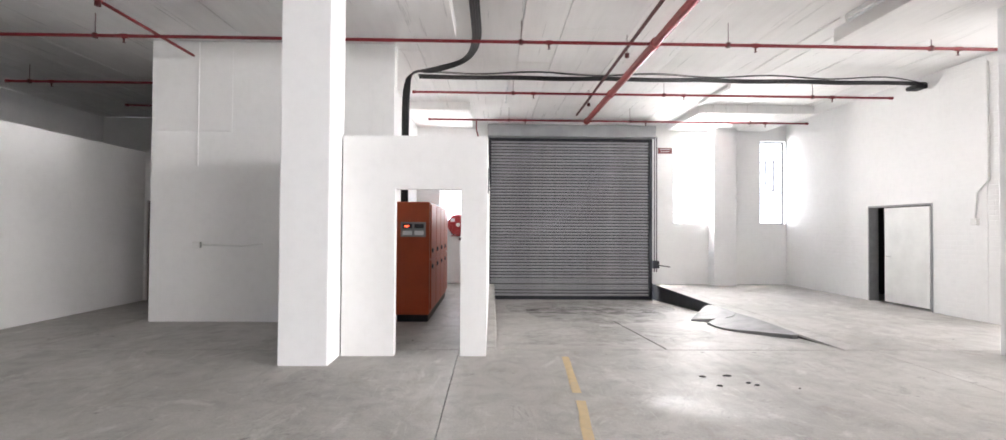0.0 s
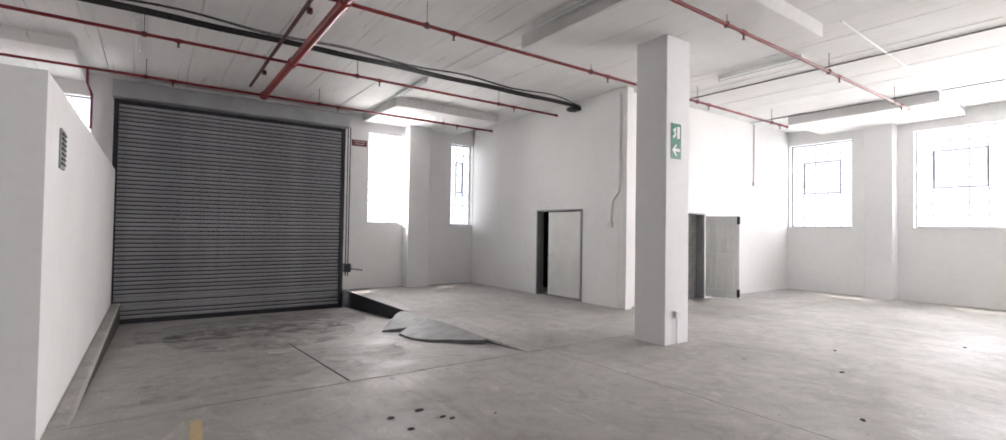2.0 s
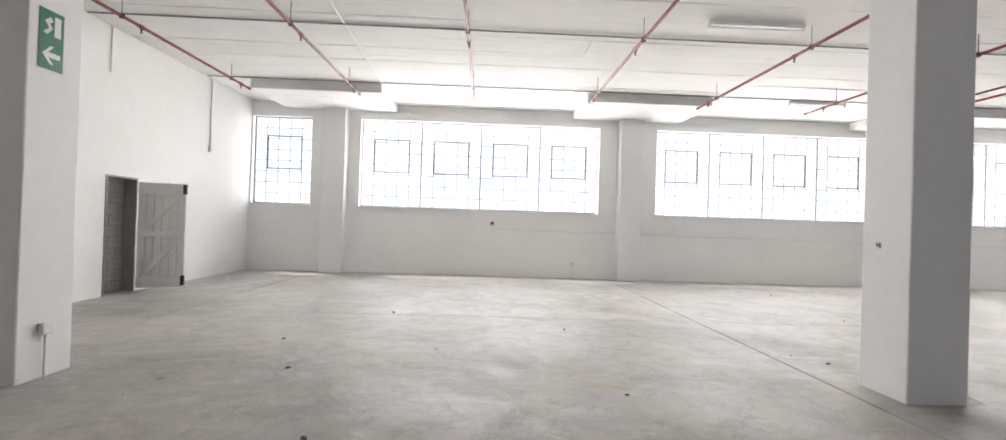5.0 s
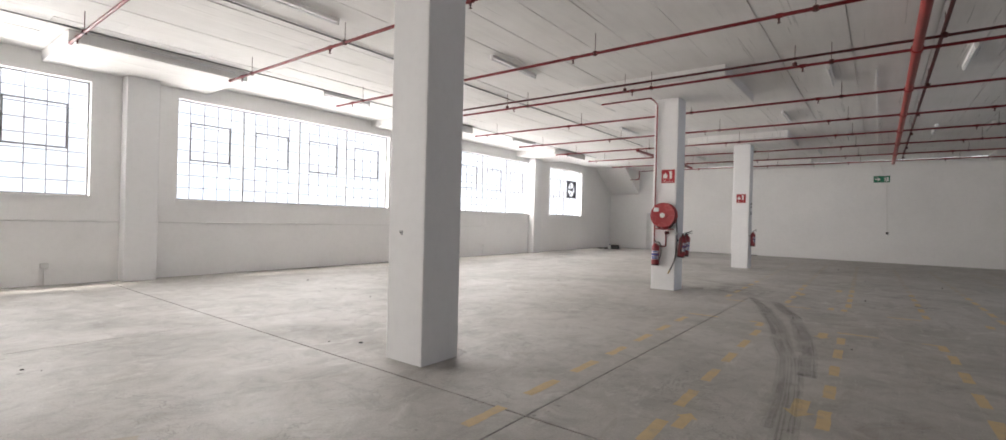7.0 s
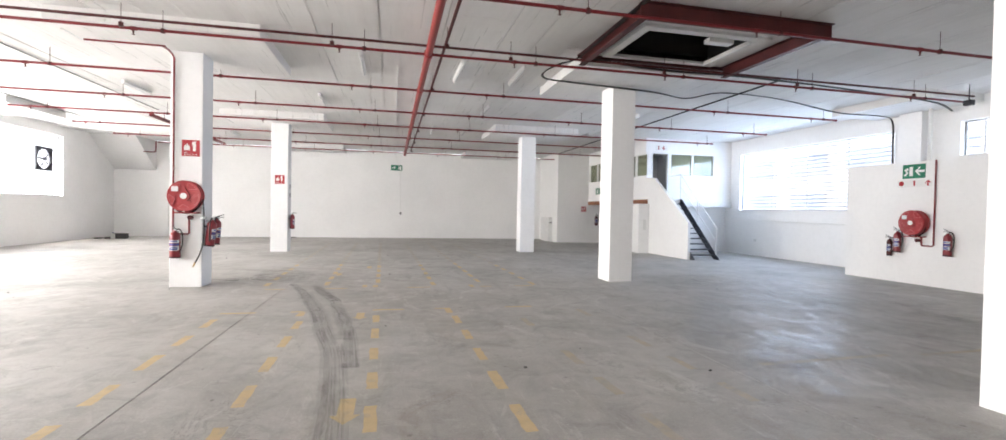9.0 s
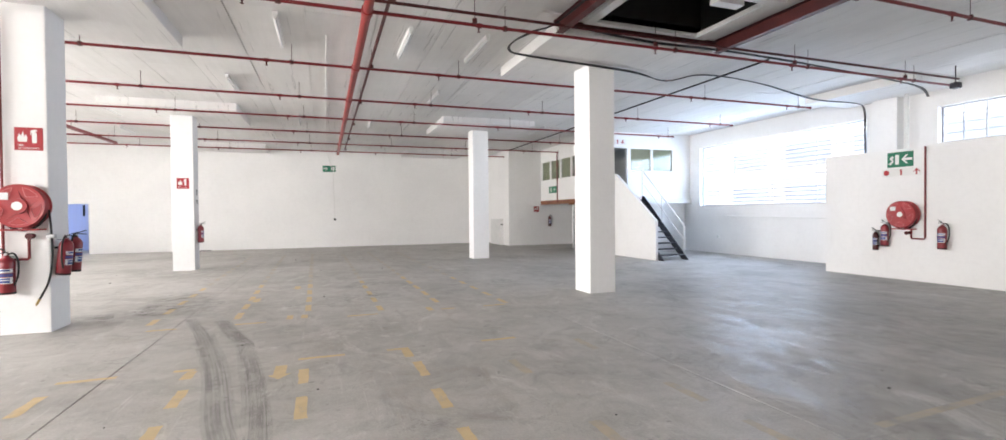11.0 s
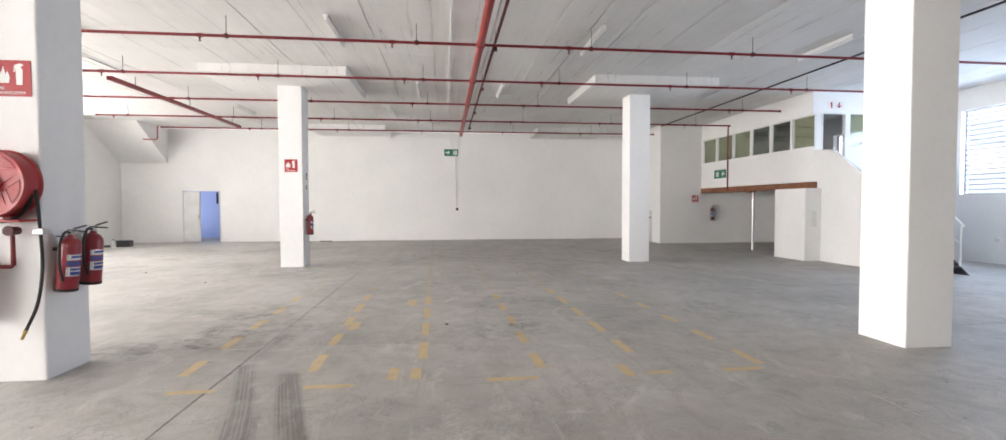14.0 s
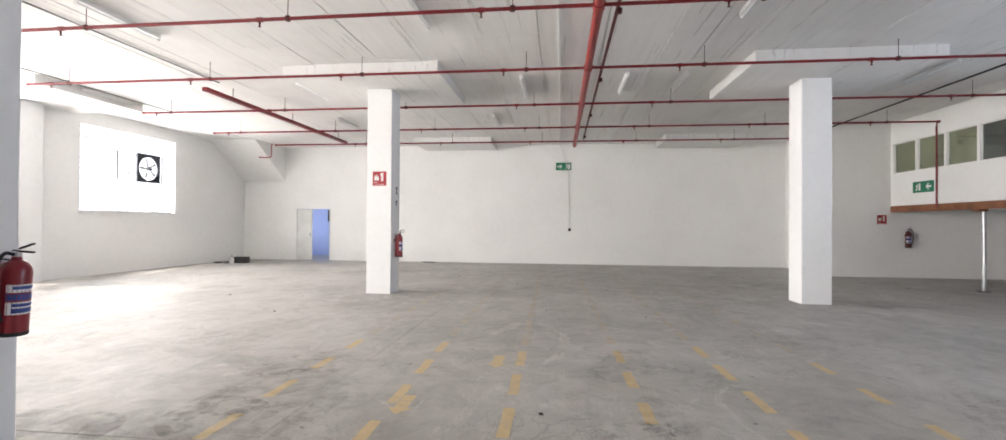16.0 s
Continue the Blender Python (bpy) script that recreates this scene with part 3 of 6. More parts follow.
# columns
for cx in COLX:
    for cy in COLY:
        bm = bmesh.new()
        near = -10.5 if cx[0] > 0 and cy[1] == -10.44 else cy[1]
        rbox(bm, cx[0], cy[0], -0.01, cx[1], near, PANEL + 0.01, 0.014)
        tagged(structure("column", bm, M_COLUMN, "square white painted concrete column", "column"), group="columns of the hall")

# floor: slabs with open joints, the ramp and its kerb
bm = bmesh.new()
for a, b, c, d in ((WEST - T, SOUTH - 3.3, EAST + T, RY0), (WEST - T, RY0, RX0, NORTH + T), (RX1, RY0, EAST + T, NORTH + T)):
    box(bm, a, b, -0.75, c, d, -0.028)
floor = structure("floor", bm, M_JOINT, "old grey concrete floor with saw-cut joints", "floor")
JX = (WEST, -5.6, -0.3, 4.95, 9.9, EAST)
JY = (SOUTH, -18.75, -11.25, -2.55, RY0, NORTH)
for i in range(len(JX) - 1):
    for j in range(len(JY) - 1):
        a, b, c, d = JX[i], JY[j], JX[i + 1], JY[j + 1]
        g = 0.0035 if j > 1 else 0.0004
        gb, gd = ({-2.55: 0.009, RY0: 0.012}.get(v, 0.0045) for v in (b, d))
        rects = [(a + g, b + gb, c - g, d - gd)]
        if j == 4:
            rects = []
            for p, q in ((a, min(c, RX0)), (max(a, RX1), c)):
                if q - p > 0.05:
                    rects.append((p + (0.014 if p == RX1 else g), b + 0.004, q - g if q != RX0 else q, d - g))
        for r in rects:
            t = bmesh.new()
            rbox(t, r[0], r[1], -0.03, r[2], r[3], 0.0, 0.004, 1)
            part("floor_slab", t, M_FLOOR, floor)
t = bmesh.new()
box(t, 12.0, SOUTH - 3.3, -0.017, 13.5, SOUTH, -0.002)
box(t, 10.3, -30.0, -0.017, 15.2, SOUTH - T, -0.0025)
part("threshold_slab", t, M_FLOOR, floor)
bm = prism(bmesh.new(), [(RY0 + 0.004, -0.75), (RY0 + 0.004, 0.0), (RY0 + 0.02, -0.004), (RY1, RZ), (NORTH + 1.2, RZ), (NORTH + 1.2, -0.75)], "x", RX0, RX1)
structure("ramp", bm, M_FLOOR, "oil-stained concrete ramp down to the roller shutter", "ramp")
# side face of the ramp: floor edge with its shade put into a dark colour
bm = prism(bmesh.new(), [(9.1, RZ * (9.1 - RY0) / (RY1 - RY0) - 0.02), (9.1, -0.002), (NORTH, -0.002), (NORTH, RZ - 0.02)], "x", RX1 - 0.012, RX1 + 0.02)
structure("ramp_kerb", bm, M_DARK, "side face where the floor drops to the ramp, darkened for shade", "kerb")

# yard ground outside
bm = bmesh.new()
box(bm, -300, -300, -1.2, 300, 300, -0.8)
structure("ground", bm, M_BLOCK, "grey yard ground outside the building", "ground")


# glowing white ring added all round, so the view through the windows whites out
bm = bmesh.new()
ring = [(140 * math.cos(k * math.tau / 24), 140 * math.sin(k * math.tau / 24)) for k in range(24)]
lo = [bm.verts.new((x, y, -2.0)) for x, y in ring]
hi = [bm.verts.new((x, y, 70.0)) for x, y in ring]
for k in range(24):
    bm.faces.new((lo[k], lo[(k + 1) % 24], hi[(k + 1) % 24], hi[k]))
structure("backdrop", bm, M_WHITEOUT, "glowing white ring added round the yard to white out the windows", "sky")


# ---- windows ----
def steel_window(name, axis, at, u0, u1, z0, z1, units, cols, rows, inward, sash=True, power=SKYLIGHT, bar=None, thick=0.009, tone=(1.0, 0.97, 0.93)):
    """A steel window: frame, heavy posts between units, thin glazing bars, panes and hopper sashes."""
    root = thing(name, "white-lit multi-pane steel window with thin glazing bars", "window", "", "structure")

    def bx(b, ua, ub, za, zb, d0, d1):
        lo, hi = sorted((at - inward * d0, at - inward * d1))
        if axis == "x":
            box(b, lo, ua, za, hi, ub, zb)
        else:
            box(b, ua, lo, za, ub, hi, zb)

    bar = bar or M_STEELWHITE
    b = bmesh.new()
    f = 0.028
    bx(b, u0, u1, z0, z0 + f, -0.02, 0.03)
    bx(b, u0, u1, z1 - f, z1, -0.02, 0.03)
    bx(b, u0, u0 + f, z0 + f, z1 - f, -0.02, 0.03)
    bx(b, u1 - f, u1, z0 + f, z1 - f, -0.02, 0.03)
    part("window_frame", b, bar, root)
    w = (u1 - u0) / units
    for k in range(units):
        a, c = u0 + k * w, u0 + (k + 1) * w
        if k:
            b = bmesh.new()
            bx(b, a - 0.018, a + 0.018, z0 + f, z1 - f, -0.025, 0.03)
            part("mullion", b, bar, root)
        for i in range(1, cols):
            u = a + (c - a) * i / cols
            b = bmesh.new()
            bx(b, u - 0.009, u + 0.009, z0 + f, z1 - f, -0.008, 0.012)
            part("glazing_bar", b, bar, root)
        for j in range(1, rows):
            z = z0 + (z1 - z0) * j / rows
            b = bmesh.new()
            bx(b, a + 0.02, c - 0.02, z - thick, z + thick, -0.009, 0.013)
            part("glazing_bar", b, bar, root)
        b = bmesh.new()
        bx(b, a + 0.01, c - 0.01, z0 + 0.01, z1 - 0.01, -0.001, 0.002)
        p = part("pane", b, M_GLASS, root)
        p.visible_shadow = False
        if sash and cols > 2:
            i0, i1 = (1, cols - 1) if cols < 6 else (2, cols - 2)
            sa, sb = a + (c - a) * i0 / cols, a + (c - a) * i1 / cols
            za, zb = z0 + (z1 - z0) * 0.40, z0 + (z1 - z0) * 0.79
            b = bmesh.new()
            for q in ((sa, sb, za, za + 0.035), (sa, sb, zb - 0.035, zb), (sa, sa + 0.035, za + 0.035, zb - 0.035), (sb - 0.035, sb, za + 0.035, zb - 0.035)):
                bx(b, q[0], q[1], q[2], q[3], 0.014, 0.045)
            part("sash_frame", b, M_SASH, root, "grey hopper sash frame")
    if power:
        mid, zc = (u0 + u1) / 2, (z0 + z1) / 2
        if axis == "x":
            window_light(name + "_daylight", (at - inward * 0.35, mid, zc), (at + inward * 5, mid, zc - 0.1), u1 - u0, z1 - z0, power, tone)
        else:
            window_light(name + "_daylight", (mid, at - inward * 0.35, zc), (mid, at + inward * 5, zc - 0.1), u1 - u0, z1 - z0, power, tone)
    return root


for k, ((a, b), n) in enumerate(zip(E_WINS, (1, 4, 4, 4, 2))):
    steel_window("window_%d" % (k + 1), "x", EAST + 0.17, a, b, SILL, HEAD, n, 5, 8, -1, power=SKYLIGHT * (0.45 if k == 0 else 1.0))
steel_window("window_6", "x", WEST - 0.17, *W_WINS[0], 1, 4, 17, 1, sash=False, bar=M_BURGLAR, thick=0.015, power=SKYLIGHT * 0.46, tone=(0.58, 0.75, 1.0))
steel_window("window_7", "x", WEST - 0.17, *W_WINS[1], 1, 4, 4, 1, sash=False, power=SKYLIGHT * 0.3, tone=(0.66, 0.80, 1.0))
steel_window("window_8", "x", WEST - 0.17, *W_WINS[2], 2, 4, 6, 1, sash=False, power=SKYLIGHT * 0.04, tone=(0.66, 0.80, 1.0))
for k, (a, b, c, d) in enumerate(N_WINS):
    steel_window("window_%d" % (k + 9), "y", NORTH + 0.15, a, b, c, d, 1, 3, 8, -1, sash=k == 1, power=SKYLIGHT * (1.8, 0.25, 0.4)[k])

# ---- roller shutter ----
shutter = thing("roller_shutter", "closed grey galvanised steel roller shutter door", "shutter")
SL, SR, SB, ST = 0.05, 4.46, RZ, 4.02
t = bmesh.new()
PITCH = 0.084
prof = [(-0.022, 0.004), (0.006, 0.006), (0.016, 0.014), (0.019, 0.034), (0.015, 0.052), (0.004, 0.062), (-0.022, 0.064)]
for p, q in zip(prof, prof[1:]):
    vs = [t.verts.new((x, 12.56 - c[0], c[1])) for x, c in ((SL, p), (SR, p), (SR, q), (SL, q))]
    t.faces.new(vs)
slat = mesh_of("slat", t, M_SHUTTER)
n = int((ST - SB - 0.1) / PITCH)
for k in range(n):
    piece("slat", slat, shutter, (0, 0, SB + 0.1 + k * PITCH))
# dark backing sheet added so the gaps between slats read as shaded grooves
t = bmesh.new()
box(t, SL, 12.575, SB + 0.05, SR, 12.59, ST + 0.03)
part("groove_shade_sheet", t, M_DARK, shutter, "dark sheet behind the slats for the shade in their grooves")
for k in (3, 5):
    t = bmesh.new()
    rbox(t, SL + 0.03, 12.532, SB + 0.1 + k * PITCH - 0.016, SR - 0.03, 12.56, SB + 0.1 + k * PITCH + 0.004, 0.004, 1)
    part("stiffener", t, M_HOUSING, shutter)
t = bmesh.new()
rbox(t, SL, 12.53, SB + 0.004, SR, 12.575, SB + 0.1, 0.006)
part("bottom_bar", t, M_DARK, shutter, "dark steel bottom bar")
for x0 in (SL - 0.06, SR - 0.02):
    t = bmesh.new()
    box(t, x0, 12.49, SB, x0 + 0.08, 12.51, ST)
    box(t, x0, 12.51, SB, x0 + 0.012, 12.62, ST)
    box(t, x0 + 0.068, 12.6, SB, x0 + 0.08, 12.62, ST)
    part("guide_rail", t, M_DARK, shutter)
t = bmesh.new()
rbox(t, -0.03, 12.28, 4.03, 4.56, NORTH, 4.36, 0.02)
part("housing", t, M_HOUSING, shutter, "grey sheet steel shutter housing")
t = bmesh.new()
rod(t, (4.62, 12.6, 0.35), (4.62, 12.6, 4.1), 0.012)
rod(t, (4.68, 12.6, 0.35), (4.68, 12.6, 4.1), 0.012)
part("hand_chain", t, M_DARK, shutter)
t = bmesh.new()
rbox(t, 4.57, 12.55, 0.45, 4.75, 12.72, 0.66, 0.02)
rod(t, (4.66, 12.5, 0.55), (5.0, 12.45, 0.5), 0.014)
part("crank_gear", t, M_DARK, shutter, "dark crank gear with handle")

# worn patches, plates and kerb strip round the ramp
kerb = bmesh.new()
rbox(kerb, 0.045, 5.3, -0.03, RX0 - 0.002, 12.5, 0.012, 0.02)
structure("kerb_strip", kerb, M_FLOOR, "worn concrete kerb strip beside the ramp", "kerb")


def patch(name, pts, z, mat, label, slope=False, category="stain", thick=0.003, kind=""):
    """A thin irregular patch on the floor, from a few corners rounded off."""
    rng = random.Random(len(pts) * 7 + int(pts[0][0] * 13))
    ring = smooth_path([(p[0], p[1], 0) for p in pts] + [(pts[0][0], pts[0][1], 0)], 5)[:-1]
    b = bmesh.new()

    def lift(p):
        low = RZ * max(0.0, (p.y - RY0) / (RY1 - RY0)) if slope else 0.0
        if thick > 0.004:
            low *= max(0.0, min(1.0, (4.55 - p.x) / 0.8))
        return z + low
    lo = [b.verts.new((p.x + rng.uniform(-0.01, 0.01), p.y + rng.uniform(-0.01, 0.01), lift(p))) for p in ring]
    f = b.faces.new(lo)
    if thick > 0.004:
        r = bmesh.ops.extrude_face_region(b, geom=[f])
        for v in [g for g in r["geom"] if isinstance(g, bmesh.types.BMVert)]:
            v.co.z -= thick
    ob = part(name, b, mat)
    return tagged(ob, label, category, "", kind)


patch("concrete_patch", [(3.8, 8.1), (4.5, 8.95), (4.6, 8.1), (4.3, 7.7)], 0.012, M_PLATE, "broken grey concrete patch beside the ramp", True, "patch", 0.25)
patch("concrete_patch", [(3.9, 7.6), (4.58, 8.0), (4.6, 6.2), (4.25, 6.4), (3.9, 6.95)], 0.01, M_PLATE, "broken grey concrete patch beside the ramp", True, "patch", 0.25)
patch("oil_stain", [(1.0, 8.2), (2.2, 7.6), (3.4, 8.3), (3.6, 9.8), (2.2, 10.4), (0.9, 10.0)], 0.006, M_OIL, "black oil stain on the ramp", True)
patch("oil_stain", [(4.1, 6.9), (4.55, 6.3), (4.62, 5.6), (4.4, 5.6), (4.2, 6.2)], 0.008, M_OIL, "dark crack stain at the ramp edge", True)

# ---- partition doors ----
def door_frame(root, axis, at, u0, u1, z1, depth=0.2, w=0.032):
    b = bmesh.new()
    for a, c, za, zb in ((u0, u0 + w, 0, z1), (u1 - w, u1, 0, z1), (u0 + w, u1 - w, z1 - w, z1)):
        if axis == "x":
            box(b, at - 0.012, a + 0.001, za, at + depth, c - 0.001, zb - 0.001)
        else:
            box(b, a + 0.001, at - 0.012, za, c - 0.001, at + depth, zb - 0.001)
    part("frame", b, M_DOORFRAME, root, "grey steel door frame")


door1 = thing("door_1", "white steel double door with one leaf standing open", "door", "", "structure")
door_frame(door1, "x", 8.43, 8.13, 9.72, 2.07)
b = bmesh.new()
rbox(b, 8.425, 8.19, 0.05, 8.465, 9.27, 2.01, 0.004)
leaf = part("leaf", b, M_DOORWHITE, door1)
b = bmesh.new()
rod(b, (8.41, 9.18, 1.0), (8.38, 9.18, 1.0), 0.012)
rod(b, (8.38, 9.18, 1.0), (8.38, 9.06, 1.0), 0.009)
part("handle", b, M_CHROME, leaf, "steel lever handle")
# added inner wall, coloured black so the doorway shows an unlit room
bm = bmesh.new()
wall_grid(bm, "x", 9.6, 9.7, 7.3, NORTH, 0, CEIL)
structure("wall_store_inner", bm, M_BLACK, "wall added inside the store, coloured black for its unlit dark", "wall")

door2 = thing("door_2", "white boarded ledged and braced door standing open", "door", "", "structure")
door_frame(door2, "y", 7.1, 10.75, 11.5, 2.04)
M2 = Matrix.Translation((11.48, 7.06, 0)) @ Matrix.Rotation(radians(-73), 4, "Z") @ Matrix.Diagonal((0.88, 1, 1, 1))
for k in range(6):
    b = bmesh.new()
    rbox(b, 0.008 + k * 0.142, -0.02, 0.06, 0.146 + k * 0.142, 0.02, 1.97, 0.005, 1)
    b.transform(M2)
    part("board", b, M_DOORWHITE, door2)
for za, zb in ((0.12, 0.26), (0.98, 1.1), (1.76, 1.9)):
    b = bmesh.new()
    rbox(b, 0.01, -0.045, za, 0.85, -0.0205, zb, 0.004, 1)
    b.transform(M2)
    part("ledge", b, M_DOORWHITE, door2)
for za, zb in ((0.26, 0.98), (1.1, 1.76)):
    b = bmesh.new()
    prism(b, [(0.05, za + 0.002), (0.17, za + 0.002), (0.8, zb - 0.002), (0.68, zb - 0.002)], "y", -0.042, -0.0215)
    b.transform(M2)
    part("brace", b, M_DOORWHITE, door2)
for za in (0.1, 1.78):
    b = bmesh.new()
    rbox(b, 0.80, -0.05, za, 0.865, 0.03, za + 0.18, 0.004, 1)
    b.transform(M2)
    part("bolt_plate", b, M_DARK, door2, "dark steel bolt plate")
# blockwork behind the second door
blocks = structure("wall_blockwork", wall_grid(bmesh.new(), "y", 7.335, 7.45, 9.75, 12.4, 0, 2.6), M_MORTAR, "bare grey concrete block wall inside the doorway", "wall")
t = bmesh.new()
rbox(t, 0, -0.02, 0, 0.385, 0.0, 0.185, 0.006, 1)
blk = mesh_of("block", t, M_BLOCK)
for r in range(13):
    for c in range(6):
        piece("block", blk, blocks, (9.95 + c * 0.395 - (0.2 if r % 2 else 0), 7.333, 0.01 + r * 0.195))

door3 = thing("door_3", "white double door with one leaf open to a blue room", "door", "", "structure")
b = bmesh.new()
rbox(b, 12.8, SOUTH - 0.06, 0.01, 13.43, SOUTH - 0.02, 2.03, 0.004)
leaf = part("leaf", b, M_DOORWHITE, door3)
b = bmesh.new()
rbox(b, 12.85, SOUTH - 0.02, 0.95, 12.89, SOUTH + 0.03, 1.1, 0.006)
part("handle", b, M_CHROME, leaf, "steel pull handle")
b = bmesh.new()
rbox(b, 12.55, -27.9, 1.55, 12.62, -27.86, 2.02, 0.004)
part("hanging_closer", b, M_DARK, door3, "dark door closer arm")
b = bmesh.new()
for a, c in ((12.02, 12.06), (13.43, 13.45)):
    box(b, a, SOUTH - 0.2, 0, c, SOUTH + 0.006, 2.049)
part("frame", b, M_DOORWHITE, door3)

door4 = thing("door_4", "dark timber door in the low partition", "door", "", "structure")
b = bmesh.new()
rbox(b, -6.99, 9.34, 0.01, -6.11, 9.38, 2.04, 0.004)
part("leaf", b, paint("brown_door", (0.09, 0.07, 0.06), 0.5), door4)

# ---- generator cabinet in the plant enclosure ----
gen = thing("plant_cabinet", "large orange-red steel plant cabinet with a control panel", "machine", loc=(-1.46, 7.02, 0))
b = bmesh.new()
rbox(b, 0.03, 0.05, 0, 0.53, 2.95, 0.12, 0.01)
part("plinth", b, M_DARK, gen, "black steel plinth")
b = bmesh.new()
rbox(b, 0, 0, 0.12, 0.55, 3.0, 1.95, 0.018)
part("body", b, M_ORANGE, gen)
for k in range(4):
    b = bmesh.new()
    y0 = 0.06 + k * 0.73
    rbox(b, 0.552, y0, 0.2, 0.575, y0 + 0.69, 1.0, 0.008)
    d = part("door", b, M_ORANGE, gen)
    t = bmesh.new()
    rbox(t, 0.576, y0 + 0.06, 0.86, 0.592, y0 + 0.2, 0.93, 0.004)
    part("latch", t, M_DARK, d, "black recessed latch")
    b = bmesh.new()
    rbox(b, 0.552, y0, 1.03, 0.575, y0 + 0.69, 1.9, 0.008)
    d = part("door", b, M_ORANGE, gen)
    t = bmesh.new()
    rbox(t, 0.576, y0 + 0.06, 1.12, 0.592, y0 + 0.2, 1.19, 0.004)
    part("latch", t, M_DARK, d, "black recessed latch")
b = bmesh.new()
rbox(b, 0.09, -0.022, 1.38, 0.49, 0.003, 1.62, 0.006)
panel = part("control_panel", b, M_GREYPLATE, gen, "grey control panel with two displays")
for a in (0.12, 0.31):
    b = bmesh.new()
    rbox(b, a, -0.03, 1.52, a + 0.15, -0.021, 1.59, 0.003)
    part("display", b, M_DARK, panel)
    b = bmesh.new()
    rbox(b, a, -0.028, 1.41, a + 0.15, -0.021, 1.48, 0.003)
    part("label", b, M_LABELWHITE, panel, "pale label plate")
b = bmesh.new()
for k in range(3):
    box(b, 0.155 + k * 0.025, -0.0325, 1.545, 0.172 + k * 0.025, -0.0302, 1.565)
part("digits", b, M_PANELLED, panel, "lit red digits")
# mains cable drop to the cabinet
drop = thing("mains_cable", "thick bundle of black cables dropping from the ceiling", "cable")
for k in range(4):
    o = k * 0.035
    b = tube(bmesh.new(), smooth_path([(-0.2 + o, 2.6, 4.46), (-0.2 + o, 5.3, 4.44), (-0.22 + o, 6.6, 4.42), (-0.42 + o * 0.5, 7.3, 4.38 - o * 0.3), (-0.92, 7.6 - o, 4.33 - o), (-1.3 + o * 0.5, 7.55 - o, 4.2), (-1.42 + o, 7.45 - o, 3.9), (-1.43 + o, 7.4 - o, 3.0), (-1.43 + o, 7.4 - o, 1.96)], 5), 0.019)
    part("cable", b, M_CABLE, drop)
runc = thing("ceiling_cable_run", "black cables running along the ceiling", "cable")
rng = random.Random(3)
for k in range(4):
    y = 8.24 + k * 0.045
    pts = [(-1.3 + 0.9 * i, y + rng.uniform(-0.01, 0.01), 4.40 - (0.012 if i % 2 else 0) - k * 0.004) for i in range(11)] + [(8.42, y, 4.38)]
    part("cable", tube(bmesh.new(), smooth_path(pts, 3), 0.016), M_CABLE, runc)
for k in range(2):
    pts = [(-1.3 + 1.1 * i, 8.05 + k * 0.05 + rng.uniform(-0.02, 0.02), 4.43 - (0.05 if i % 2 else 0.0)) for i in range(9)] + [(8.42, 8.2, 4.35)]
    part("cable", tube(bmesh.new(), smooth_path(pts, 4), 0.008), M_CABLE, runc)
b = bmesh.new()
rbox(b, 8.2, 8.2, 4.27, 8.43, 8.46, 4.35, 0.02)
part("end_sleeve", b, M_BLACK, runc, "dark sleeve in the wall")

# ---- sprinkler pipes ----
PZ = 4.2
t = bmesh.new()
rod(t, (0, 0, 0.0), (0, 0, -0.045), 0.014, 8)
rod(t, (0, 0, -0.045), (0, 0, -0.07), 0.009, 8)
rod(t, (0, 0, -0.07), (0, 0, -0.074), 0.022, 10)
head_me = mesh_of("sprinkler_head", t, M_OXIDE)
t = bmesh.new()
rod(t, (0, 0, 0.0), (0, 0, CEIL - PZ), 0.005, 6)
rod(t, (0, 0, -0.032), (0, 0, 0.032), 0.035, 8)
hang_me = mesh_of("hanger", t, M_OXIDE)
LINES = ((11.1, -1.45, 7.95), (8.68, -1.45, 8.1), (8.3, -8.9, -5.39), (10.05, -8.0, -5.39), (6.02, -10.0, 13.25), (3.66, -9.6, 13.35), (1.12, -9.6, 13.5), (-1.46, -9.6, 13.3), (-3.98, -9.6, 13.4),
         (-6.55, -9.6, 13.5), (-9.0, -9.7, 13.5), (-11.64, -8.9, 13.36), (-14.3, -8.95, 13.5), (-16.75, -8.7, 13.4), (-19.3, -6.65, 13.25), (-21.97, -6.72, 13.36), (-24.3, -5.0, 12.8))
FIRST = []
for y, xa, xb in LINES:
    line = thing("sprinkler_pipe", "thin red sprinkler pipe hung under the ceiling with pendant heads", "pipe", "sprinkler branch pipes")
    FIRST.append(line)
    b = bmesh.new()
    rod(b, (xa, y, PZ), (xb, y, PZ), 0.024, 12)
    for e in (xa, xb):
        rod(b, (e - 0.03, y, PZ), (e + 0.03, y, PZ), 0.031, 10)
    x = 12.9
    while x > xa:
        if x < xb:
            rod(b, (x - 0.04, y, PZ), (x + 0.04, y, PZ), 0.033, 10)
        x -= 3.0
    part("pipe", b, M_RED, line, shade=True)
    x = 12.9
    while x > xa + 0.1:
        if x < xb - 0.1:
            piece("sprinkler_head", head_me, line, (x, y, PZ - 0.02))
            piece("hanger", hang_me, line, (x - 0.4, y, PZ))
        x -= 3.0
# elbows and drops at the ends
drop2 = thing("sprinkler_drop", "thin red pipe dropping below the mezzanine", "pipe")
b = tube(bmesh.new(), [(-6.72, -21.97, PZ), (-6.72, -22.02, PZ - 0.03), (-6.72, -22.04, PZ - 0.1), (-6.72, -22.04, 2.0)], 0.022)
part("pipe", b, M_RED, drop2, shade=True)
drop3 = thing("sprinkler_drop", "thin red pipe stepping down round the stair soffit", "pipe")
